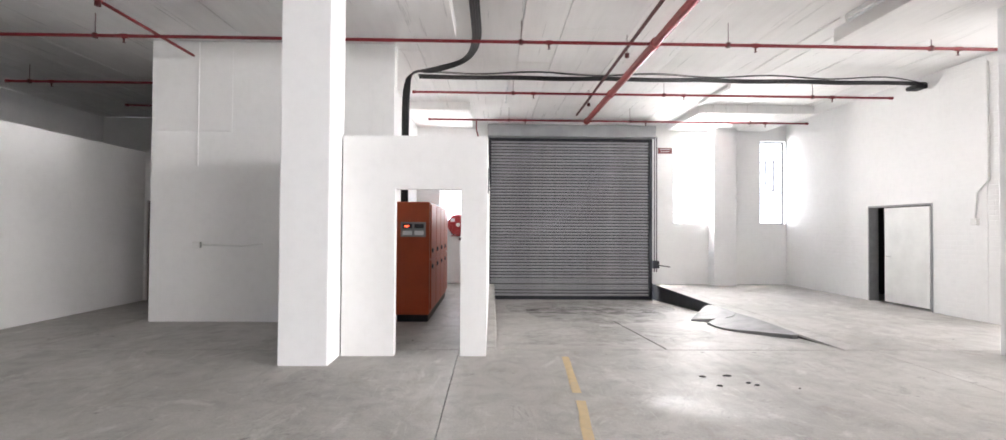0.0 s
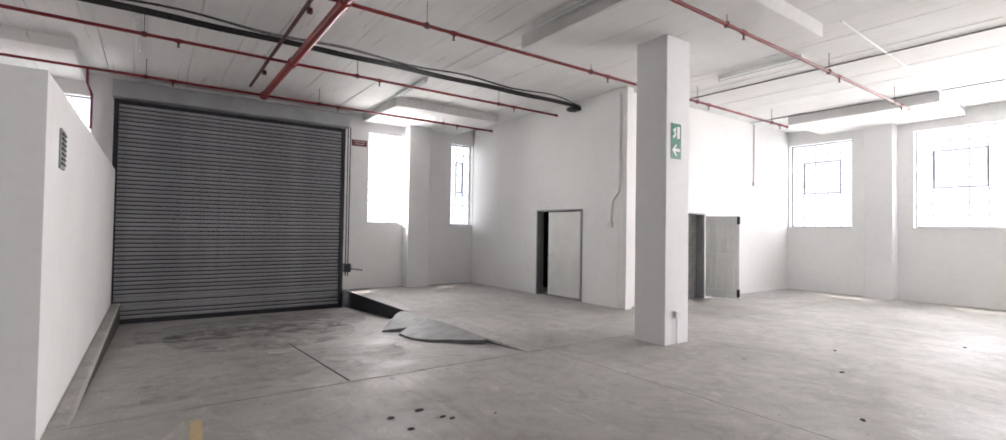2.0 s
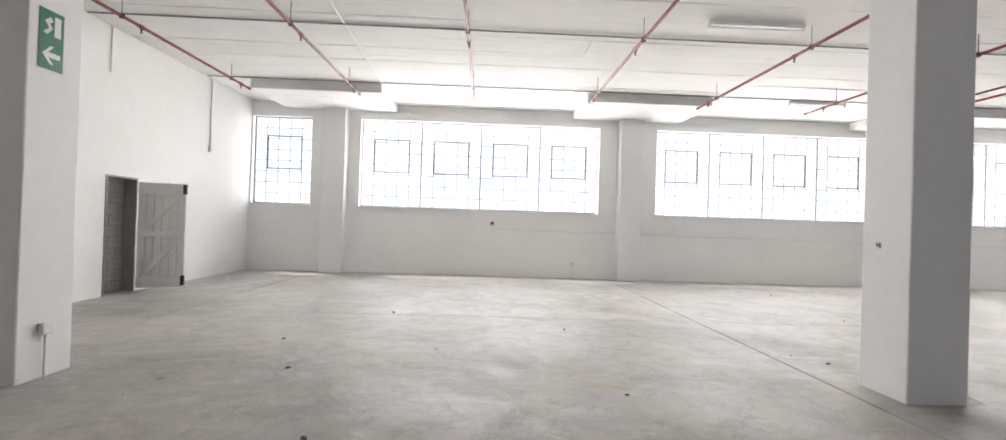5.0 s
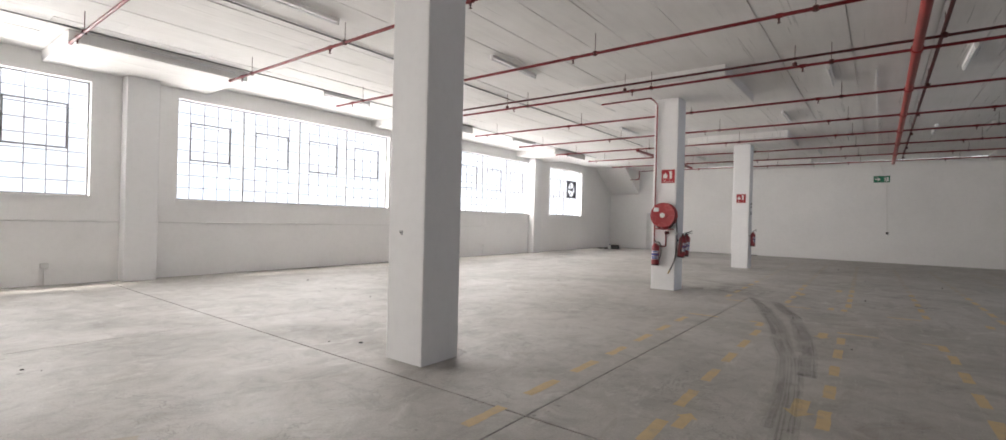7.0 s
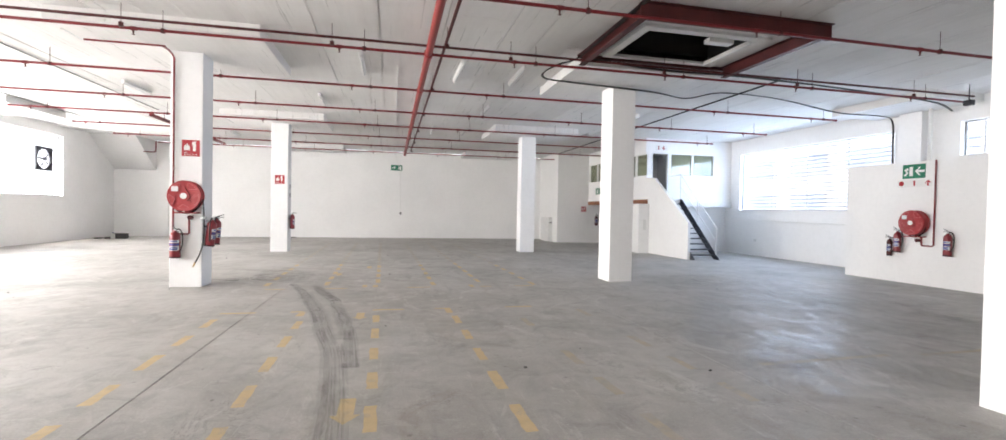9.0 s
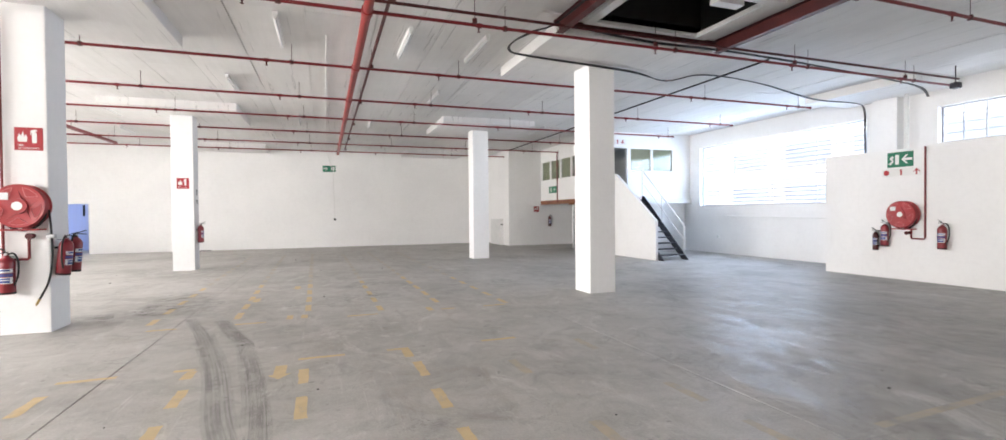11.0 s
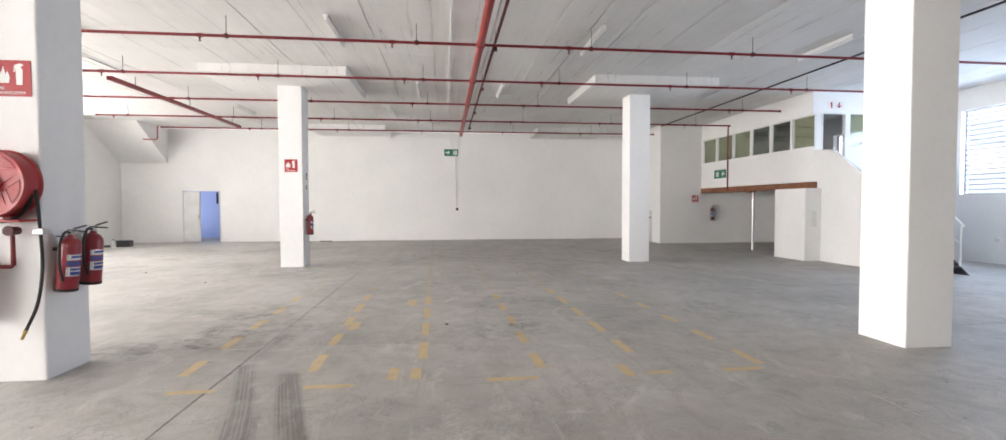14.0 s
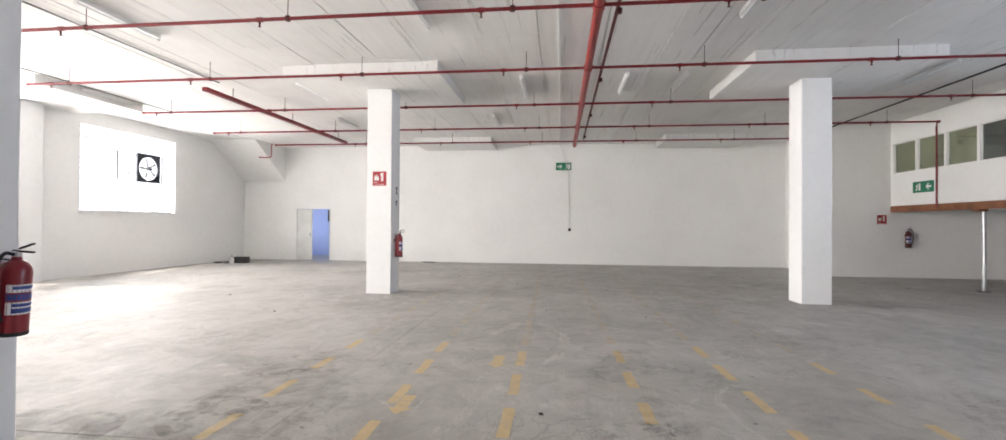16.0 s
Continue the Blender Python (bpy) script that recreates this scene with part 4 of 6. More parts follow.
b = tube(bmesh.new(), smooth_path([(12.8, -24.1, PZ), (12.84, -24.1, PZ - 0.05), (12.84, -24.1, 3.85), (12.9, -24.1, 3.75), (13.3, -24.1, 3.75)], 3), 0.022)
part("pipe", b, M_RED, drop3, shade=True)
b = tube(bmesh.new(), [(-0.3, 11.1, PZ), (-0.3, 11.12, 3.95), (-0.25, 11.3, 3.8), (-0.25, 11.3, 3.2)], 0.018)
part("drop_pipe", b, M_RED, FIRST[0], shade=True)
main = thing("sprinkler_main", "thick red sprinkler main under the ceiling", "pipe")
b = bmesh.new()
rod(b, (2.43, 11.1, PZ + 0.0), (2.43, -25.2, PZ + 0.0), 0.062, 18)
part("pipe", b, M_REDBIG, main, shade=True)
for y, xa, xb in LINES[:-1]:
    if not xa < 2.43 < xb:
        continue
    b = bmesh.new()
    rod(b, (2.43, y - 0.07, PZ), (2.43, y + 0.07, PZ), 0.078, 16)
    part("coupling", b, M_REDBIG, main, shade=True)
second = thing("sprinkler_feed", "thin dark red feed pipe beside the main", "pipe")
b = bmesh.new()
rod(b, (2.16, 11.0, 4.32), (2.16, -24.6, 4.32), 0.026, 12)
part("pipe", b, M_OXIDE, second, shade=True)
for k in range(12):
    piece("hanger", hang_me, second, (2.16, 9.5 - k * 3.0, 4.32 - 0.12))
cross = thing("sprinkler_feed", "thin dark red feed pipe crossing the hall", "pipe")
b = bmesh.new()
rod(b, (-9.7, -8.86, 4.3), (12.2, -8.86, 4.3), 0.022, 12)
part("pipe", b, M_OXIDE, cross, shade=True)
for k in range(7):
    piece("hanger", hang_me, cross, (-8 + k * 3.0, -8.86, 4.2))
bm = bmesh.new()
rbox(bm, -5.3, 7.024, 3.06, -4.1, 7.04, 4.42, 0.004, 1)
structure("wall_access_panel", bm, M_WALL, "flush painted access panel high in the wall", "panel")
conduit_a = thing("conduit", "white painted conduit down the shaft wall", "conduit")
b = bmesh.new()
rod(b, (-4.64, 7.022, 2.5), (-4.64, 7.022, CEIL), 0.012, 8)
part("pipe", b, M_WALL, conduit_a, shade=True)
riser = thing("hose_reel_feed", "thin red pipe feeding the hose reel down the column", "pipe")
b = tube(bmesh.new(), smooth_path([(8.1, -10.05, 4.27), (7.0, -10.05, 4.27), (6.93, -10.1, 4.27), (6.905, -10.3, 4.25), (6.905, -10.46, 4.2)], 4) + [Vector((6.905, -10.46, 1.0)), Vector((6.88, -10.46, 0.985)), Vector((6.66, -10.46, 0.985)), Vector((6.64, -10.46, 1.0)), Vector((6.64, -10.46, 1.3))], 0.017)
part("pipe", b, M_RED, riser, shade=True)
beam = thing("red_strut", "red steel channel under the ceiling", "strut")
b = bmesh.new()
rbox(b, 10.22, -24.4, PZ + 0.03, 10.34, -17.6, PZ + 0.11, 0.006)
part("channel", b, M_RED, beam)
for y in (-18.5, -21.0, -23.8):
    b = bmesh.new()
    rod(b, (10.28, y, PZ + 0.1), (10.28, y, CEIL + 0.01), 0.008, 6)
    part("hanger", b, M_OXIDE, beam)
strut2 = thing("sprinkler_feed", "thin red pipe near the shaft wall", "pipe")
b = bmesh.new()
rod(b, (-4.66, 6.9, 4.24), (-4.66, 2.4, 4.24), 0.022, 10)
part("pipe", b, M_RED, strut2, shade=True)
for y in (3.0, 5.0):
    piece("hanger", hang_me, strut2, (-4.66, y, 4.24 - 0.04))

# ---- fluorescent battens ----
def batten(x, y0, y1, group="ceiling battens"):
    ym, h = (y0 + y1) / 2, (y1 - y0) / 2
    top = PANEL if in_panel(x, ym) else CEIL
    root = thing("fluorescent_batten", "unlit white fluorescent tube batten on the ceiling", "lamp", group, loc=(x, ym, top))
    b = bmesh.new()
    rbox(b, -0.035, -h, -0.055, 0.035, h, 0.012, 0.006, 1)
    part("body", b, M_WHITE, root)
    for s in (-1, 1):
        b = bmesh.new()
        rbox(b, -0.022, s * (h - 0.02) - 0.02, -0.1, 0.022, s * (h - 0.02) + 0.02, -0.05, 0.006, 1)
        part("lamp_holder", b, M_WHITE, root)
    b = bmesh.new()
    rod(b, (0, -h + 0.04, -0.08), (0, h - 0.04, -0.08), 0.014, 10)
    part("tube", b, M_TUBE, root, shade=True)


def in_panel(x, y):
    row = any(pa < y < pb for pa, pb in PANELY)
    return row and (5.18 < x < 8.24 or -3.5 < x < -0.45 or x > EAST - 2.0)


for x, y0, y1 in ((9.3, 3.98, 5.43), (8.43, 0.12, 1.57), (9.5, -3.86, -2.41), (8.55, -7.88, -6.43), (13.7, -7.64, -6.27), (8.45, -11.54, -10.11), (9.4, -15.45, -14.05),
                  (8.48, -19.4, -18.0), (9.25, -23.0, -21.6), (4.9, -15.46, -14.03), (0.35, -15.46, -14.05), (3.7, -19.6, -18.1), (0.4, -19.5, -18.1), (1.58, -19.5, -18.1),
                  (-4.2, -19.25, -17.85), (-4.2, -15.35, -13.95), (3.64, -11.65, -10.25), (1.65, -11.63, -10.23), (0.38, -11.55, -10.15), (0.4, 8.95, 10.4), (4.95, 8.95, 10.4),
                  (4.75, -22.9, -21.5), (13.7, -15.6, -14.1), (13.6, -4.2, -2.4), (13.6, -19.4, -18.0), (5.02, 4.2, 5.7), (13.6, -11.4, -9.9)):
    batten(x, y0, y1)

# ---- conduits on ceiling and walls ----
def conduit(pts, r, mat, label, name="conduit"):
    root = thing(name, label, "conduit")
    part("pipe", tube(bmesh.new(), pts, r), mat, root, shade=True)
    return root


conduit([(10.2, 7.05, 4.505), (10.25, -13.0, 4.505), (10.25, -18.0, 4.505)], 0.014, M_GREYCONDUIT, "thin grey steel conduit along the ceiling")
conduit([(13.5, 7.05, 4.508), (13.5, -20.5, 4.508)], 0.012, M_GREYCONDUIT, "thin grey conduit along the window side of the ceiling")
conduit([(8.3, 3.05, 4.505), (13.5, 3.2, 4.505)], 0.014, M_PVC, "white plastic conduit across the ceiling")
conduit([(2.93, -11.0, 4.505), (2.93, -26.7, 4.505), (2.9, -26.83, 4.45), (2.62, -26.84, 3.6), (2.56, -26.84, 1.35)], 0.012, M_PVC, "white plastic conduit down the end wall")
conduit([(-5.1, -9.5, 4.45), (-5.1, -23.7, 4.45), (-5.1, -23.83, 4.45)], 0.02, M_CABLE, "black conduit along the ceiling")
conduit([(4.95, 12.6, 4.5), (4.95, 8.0, 4.505), (4.95, 5.75, 4.505)], 0.012, M_PVC, "white plastic conduit along the ceiling")
conduit([(8.415, 7.06, 4.4), (8.415, 7.06, 2.4), (8.415, 7.26, 2.2), (8.415, 7.3, 1.75)], 0.014, M_PVC, "white conduit down the brick wall")
conduit([(13.75, 7.085, 4.5), (13.75, 7.085, 2.95)], 0.014, M_PVC, "white conduit down the wall")
conduit([(10.76, 7.085, 4.5), (10.76, 7.085, 3.75)], 0.012, M_PVC, "short white conduit high on the wall")
conduit([(15.69, 0.6, 1.35), (15.69, 0.55, 1.28), (15.69, -2.8, 1.25)], 0.011, M_PVC, "white conduit along the wall under the windows")
conduit([(15.69, -3.45, 1.25), (15.69, -15.0, 1.2), (15.69, -15.0, 1.75)], 0.011, M_PVC, "white conduit along the wall under the windows")
conduit([(WEST + 0.02, -12.3, 1.3), (WEST + 0.02, -16.3, 1.35)], 0.012, M_PVC, "white conduit along the west wall")
conduit([(-3.57, 7.02, 1.25), (-3.9, 7.02, 1.22), (-4.55, 7.02, 1.23)], 0.014, M_PVC, "white conduit on the shaft wall")
for n, (p, s) in enumerate((((8.41, 7.3, 1.7), (0.05, 0.12, 0.12)), ((13.75, 7.08, 2.9), (0.09, 0.05, 0.12)), ((-4.62, 7.01, 1.23), (0.12, 0.05, 0.1)), ((6.68, 4.475, 0.42), (0.1, 0.05, 0.1)), ((EAST - 0.02, -1.6, 0.38), (0.05, 0.12, 0.1)),
                          ((EAST - 0.02, -14.9, 0.42), (0.05, 0.1, 0.1)), ((WEST + 0.02, -16.6, 0.6), (0.05, 0.1, 0.1)))):
    root = thing("socket_box", "small white plastic socket box on the wall", "socket", "socket boxes", loc=p)
    b = bmesh.new()
    rbox(b, -s[0] / 2, -s[1] / 2, -s[2] / 2, s[0] / 2, s[1] / 2, s[2] / 2, 0.008)
    part("cover", b, M_PVC, root)
    if n in (3, 4, 5):
        b = bmesh.new()
        rod(b, (0, 0, -s[2] / 2), (0, 0, -p[2] + 0.0), 0.011, 8)
        part("conduit", b, M_PVC, root)
box_root = thing("alarm_call_point", "small red and white alarm box on the wall", "alarm", loc=(EAST - 0.015, 0.6, 1.42))
b = bmesh.new()
rbox(b, -0.03, -0.06, -0.06, 0.015, 0.06, 0.06, 0.006)
part("back_box", b, M_PVC, box_root)
b = bmesh.new()
rbox(b, -0.045, -0.045, -0.03, -0.03, 0.045, 0.05, 0.004)
part("front", b, M_SIGNRED, box_root, "red front plate")
box_root = thing("alarm_call_point", "small dark red alarm box at the end of a conduit", "alarm", loc=(2.56, SOUTH + 0.02, 1.3))
b = bmesh.new()
rbox(b, -0.05, -0.02, -0.05, 0.05, 0.025, 0.05, 0.006)
part("front", b, M_DARK, box_root)

# ---- signs ----
def plate(root, w, h, mat, label=""):
    """A sign plate in the local x-z plane, facing -y."""
    b = bmesh.new()
    rbox(b, -w / 2, 0.0, -h / 2, w / 2, 0.004, h / 2, 0.0015, 1)
    return part("plate", b, mat, root, label)


def flat(root, poly, mat, name, y=-0.0015):
    b = bmesh.new()
    prism(b, poly, "y", y, y + 0.0014)
    return part(name, b, mat, root)


def bottle_shape(cx, cz, s):
    return [(cx - 0.13 * s, cz - 0.5 * s), (cx + 0.13 * s, cz - 0.5 * s), (cx + 0.15 * s, cz + 0.2 * s), (cx + 0.06 * s, cz + 0.33 * s), (cx + 0.2 * s, cz + 0.42 * s),
            (cx + 0.05 * s, cz + 0.5 * s), (cx - 0.2 * s, cz + 0.42 * s), (cx - 0.24 * s, cz + 0.1 * s), (cx - 0.19 * s, cz + 0.1 * s), (cx - 0.15 * s, cz + 0.3 * s)]


def fire_sign(x, y, z, rz, s=0.3, wide=1.0, group="fire signs"):
    root = thing("fire_extinguisher_sign", "square red fire extinguisher sign with white pictograms", "sign", group, loc=(x, y, z), rz=rz)
    plate(root, s * wide, s, M_SIGNRED)
    k = s / 0.3
    flat(root, bottle_shape(0.06 * k, 0.035 * k, 0.18 * k), M_SIGNWHITE, "pictogram")
    flame = [(-0.11, -0.04), (-0.02, -0.04), (-0.012, 0.01), (-0.03, 0.06), (-0.042, 0.03), (-0.06, 0.1), (-0.078, 0.035), (-0.095, 0.07), (-0.118, 0.01)]
    flat(root, [(a * k, c * k) for a, c in flame], M_SIGNWHITE, "pictogram")
    face = Matrix.Rotation(radians(90), 4, "X")
    letters("FIRE", 0.035 * k, M_SIGNWHITE, "lettering", root, Matrix.Translation((-0.085 * k, -0.001, -0.085 * k)) @ face)
    letters("EXTINGUISHER", 0.032 * k, M_SIGNWHITE, "lettering", root, Matrix.Translation((0, -0.001, -0.122 * k)) @ face)
    return root


def arrow_poly(s, flip=1):
    return [(flip * a * s, c * s) for a, c in ((-0.4, 0.0), (-0.05, 0.36), (0.1, 0.36), (-0.14, 0.1), (0.4, 0.1), (0.4, -0.1), (-0.14, -0.1), (0.1, -0.36), (-0.05, -0.36))]


def exit_sign(x, y, z, rz, w, h, flip=1, stacked=False, label="green and white emergency exit sign"):
    root = thing("exit_sign", label, "sign", loc=(x, y, z), rz=rz)
    plate(root, w, h, M_GREEN)
    if stacked:
        s = w
        cells = ((0, h / 4), (0, -h / 4))
    else:
        s = h * 0.9
        cells = ((-w / 4 * flip, 0), (w / 4 * flip, 0))
    b = bmesh.new()
    cx, cz = cells[0]
    flat(root, [(cx + a * s, cz + c * s) for a, c in ((0.1, -0.36), (0.36, -0.36), (0.36, 0.36), (0.1, 0.36))], M_SIGNWHITE, "door_symbol")
    flat(root, [(cx + a * s, cz + c * s) for a, c in ((-0.36, -0.3), (-0.12, -0.1), (-0.3, 0.12), (-0.06, 0.3), (0.04, 0.16), (-0.1, 0.06), (0.02, -0.12), (-0.2, -0.36))], M_SIGNWHITE, "symbol")
    b.free()
    cx, cz = cells[1]
    flat(root, [(cx + a, cz + c) for a, c in arrow_poly(s * 0.9, flip)], M_SIGNWHITE, "arrow")
    return root


fire_sign(6.635, -10.494, 2.565, 180, 0.3)
fire_sign(6.70, -18.194, 2.435, 180, 0.3)
fire_sign(-6.5, -23.843, 1.7, 180, 0.26)
exit_sign(6.655, 4.494, 2.855, 0, 0.235, 0.5, stacked=True, label="pair of green exit signs on a column")
exit_sign(2.79, SOUTH + 0.006, 3.685, 180, 0.58, 0.29, -1)
exit_sign(-6.744, -22.55, 2.57, 90, 0.78, 0.3)
exit_sign(-8.892, -9.49, 2.635, 90, 0.52, 0.33)
rootw = thing("fire_sign_strip", "white strip sign with red fire symbols", "sign", loc=(-8.892, -9.47, 2.355), rz=90)
plate(rootw, 0.78, 0.17, M_SIGNWHITE)
flat(rootw, [(-0.3 + 0.06 * math.cos(k * math.tau / 14), 0.06 * math.sin(k * math.tau / 14)) for k in range(14)], M_SIGNRED, "reel_symbol")
flat(rootw, bottle_shape(0.0, 0.0, 0.13), M_SIGNRED, "bottle_symbol")
flat(rootw, [(0.3 + c * 0.17, -a * 0.17) for a, c in arrow_poly(1.0)][::-1], M_SIGNRED, "arrow")
rootw = thing("fire_sign_strip", "white sign with a red extinguisher and arrow above the door", "sign", loc=(-7.41, -18.094, 4.15), rz=180)
plate(rootw, 0.52, 0.2, M_SIGNWHITE)
flat(rootw, bottle_shape(-0.12, 0.0, 0.16), M_SIGNRED, "bottle_symbol")
flat(rootw, [(0.1 + c * 0.2, a * 0.2) for a, c in arrow_poly(1.0)], M_SIGNRED, "arrow")
rootw = thing("wall_notice", "small dark red notice plate on the wall", "sign", loc=(4.96, 12.742, 3.75), rz=0)
plate(rootw, 0.4, 0.16, paint("maroon_plate", (0.16, 0.03, 0.03), 0.5))
for k, w in enumerate((0.3, 0.24)):
    flat(rootw, [(-w / 2, 0.03 - k * 0.06), (w / 2, 0.03 - k * 0.06), (w / 2, 0.045 - k * 0.06), (-w / 2, 0.045 - k * 0.06)], M_LABELWHITE, "text_bar")


# ---- fire extinguishers ----
def extinguisher(x, y, z, rz, label="red dry-powder fire extinguisher with blue and white label", black=False, h=0.5, r=0.078, side=1, lean=0.0):
    """Hung with its back against a wall; local y+ is the wall."""
    root = thing("fire_extinguisher", label, "extinguisher", "fire extinguishers", loc=(x, y, z), rz=rz)
    root.rotation_euler = (radians(lean), 0, radians(rz))
    c = -r - 0.03
    m = Matrix.Translation((0, c, 0))
    b = lathe(bmesh.new(), [(r * 0.9, 0), (r * 0.97, 0.008), (r, 0.03), (r, h * 0.8), (r * 0.93, h * 0.86), (r * 0.7, h * 0.92), (r * 0.36, h * 0.955), (r * 0.3, h)], 24, m)
    part("cylinder", b, M_EXTRED if not black else M_OXIDE, root, shade=True)
    b = lathe(bmesh.new(), [(r * 1.01, 0), (r * 1.015, 0.012), (r * 1.01, 0.024)], 24, m @ Matrix.Translation((0, 0, 0.003)))
    part("base_ring", b, M_BLACK, root, "black base ring")
    bands = ((0.28, 0.44, M_LABELWHITE, "label"), (0.46, 0.54, M_LABELBLUE, "label_band"), (0.56, 0.66, M_LABELWHITE, "label"), (0.3, 0.36, M_LABELBLUE, "label_band"), (0.60, 0.64, M_LABELBLUE, "label_band"), (0.38, 0.42, M_LABELBLUE, "label_band"))
    for k, (a, d, mat, nm) in enumerate(bands):
        b = bmesh.new()
        rr = r * (1.006 + 0.006 * (k > 2))
        n = 9
        ang = 1.15 if k < 3 else 0.8
        vs = []
        for i in range(n + 1):
            t = -math.pi / 2 - ang + 2 * ang * i / n
            vs.append([b.verts.new((rr * math.cos(t), c + rr * math.sin(t), z0 * h)) for z0 in (a, d)])
        for p, q in zip(vs, vs[1:]):
            b.faces.new((p[0], q[0], q[1], p[1]))
        part(nm, b, mat, root, shade=True)
    b = bmesh.new()
    rbox(b, -0.018, c - 0.02, h - 0.005, 0.018, c + 0.02, h + 0.035, 0.005)
    part("valve", b, M_CHROME, root, "steel valve head")
    b = bmesh.new()
    rbox(b, -0.011, c - 0.12, h + 0.03, 0.011, c + 0.03, h + 0.042, 0.004)
    t = bmesh.new()
    rbox(t, -0.011, -0.11, -0.005, 0.011, 0.0, 0.006, 0.004)
    merge(b, t, Matrix.Translation((0, c - 0.015, h + 0.05)) @ Matrix.Rotation(radians(-22), 4, "X"))
    part("handle", b, M_BLACK, root, "black squeeze handle")
    b = tube(bmesh.new(), smooth_path([(0.02 * side, c, h + 0.015), (0.075 * side, c, h + 0.02), (0.118 * side, c, h * 0.86), (0.122 * side, c - 0.01, h * 0.5), (0.09 * side, c - 0.02, h * 0.26), (0.078 * side, c - 0.02, h * 0.2)], 5), 0.011)
    part("hose", b, M_BLACK, root, "black rubber hose", shade=True)
    b = bmesh.new()
    rbox(b, -0.04, -0.032, h * 0.7, 0.04, 0.0, h * 0.76, 0.003, 1)
    rbox(b, -0.02, c, h * 0.94, 0.02, 0.0, h * 0.955, 0.002, 1)
    part("bracket", b, M_DARK, root, "wall bracket")
    return root


extinguisher(6.84, -10.5, 0.55, 180, r=0.088)
extinguisher(6.465, -10.62, 0.76, -90, side=-1, r=0.082, lean=6)
extinguisher(6.465, -10.92, 0.77, -90, side=-1, r=0.082, lean=4)
extinguisher(6.44, -18.40, 0.77, -90)
extinguisher(-7.15, -23.85, 0.88, 180, "dark red extinguisher with a black horn", black=True)
extinguisher(-8.9, -9.74, 0.72, 90)
extinguisher(-8.9, -8.65, 0.72, 90)
extinguisher(-8.9, -9.95, 0.62, 90, "slim dark red extinguisher with a black hose", black=True, h=0.42, r=0.055)


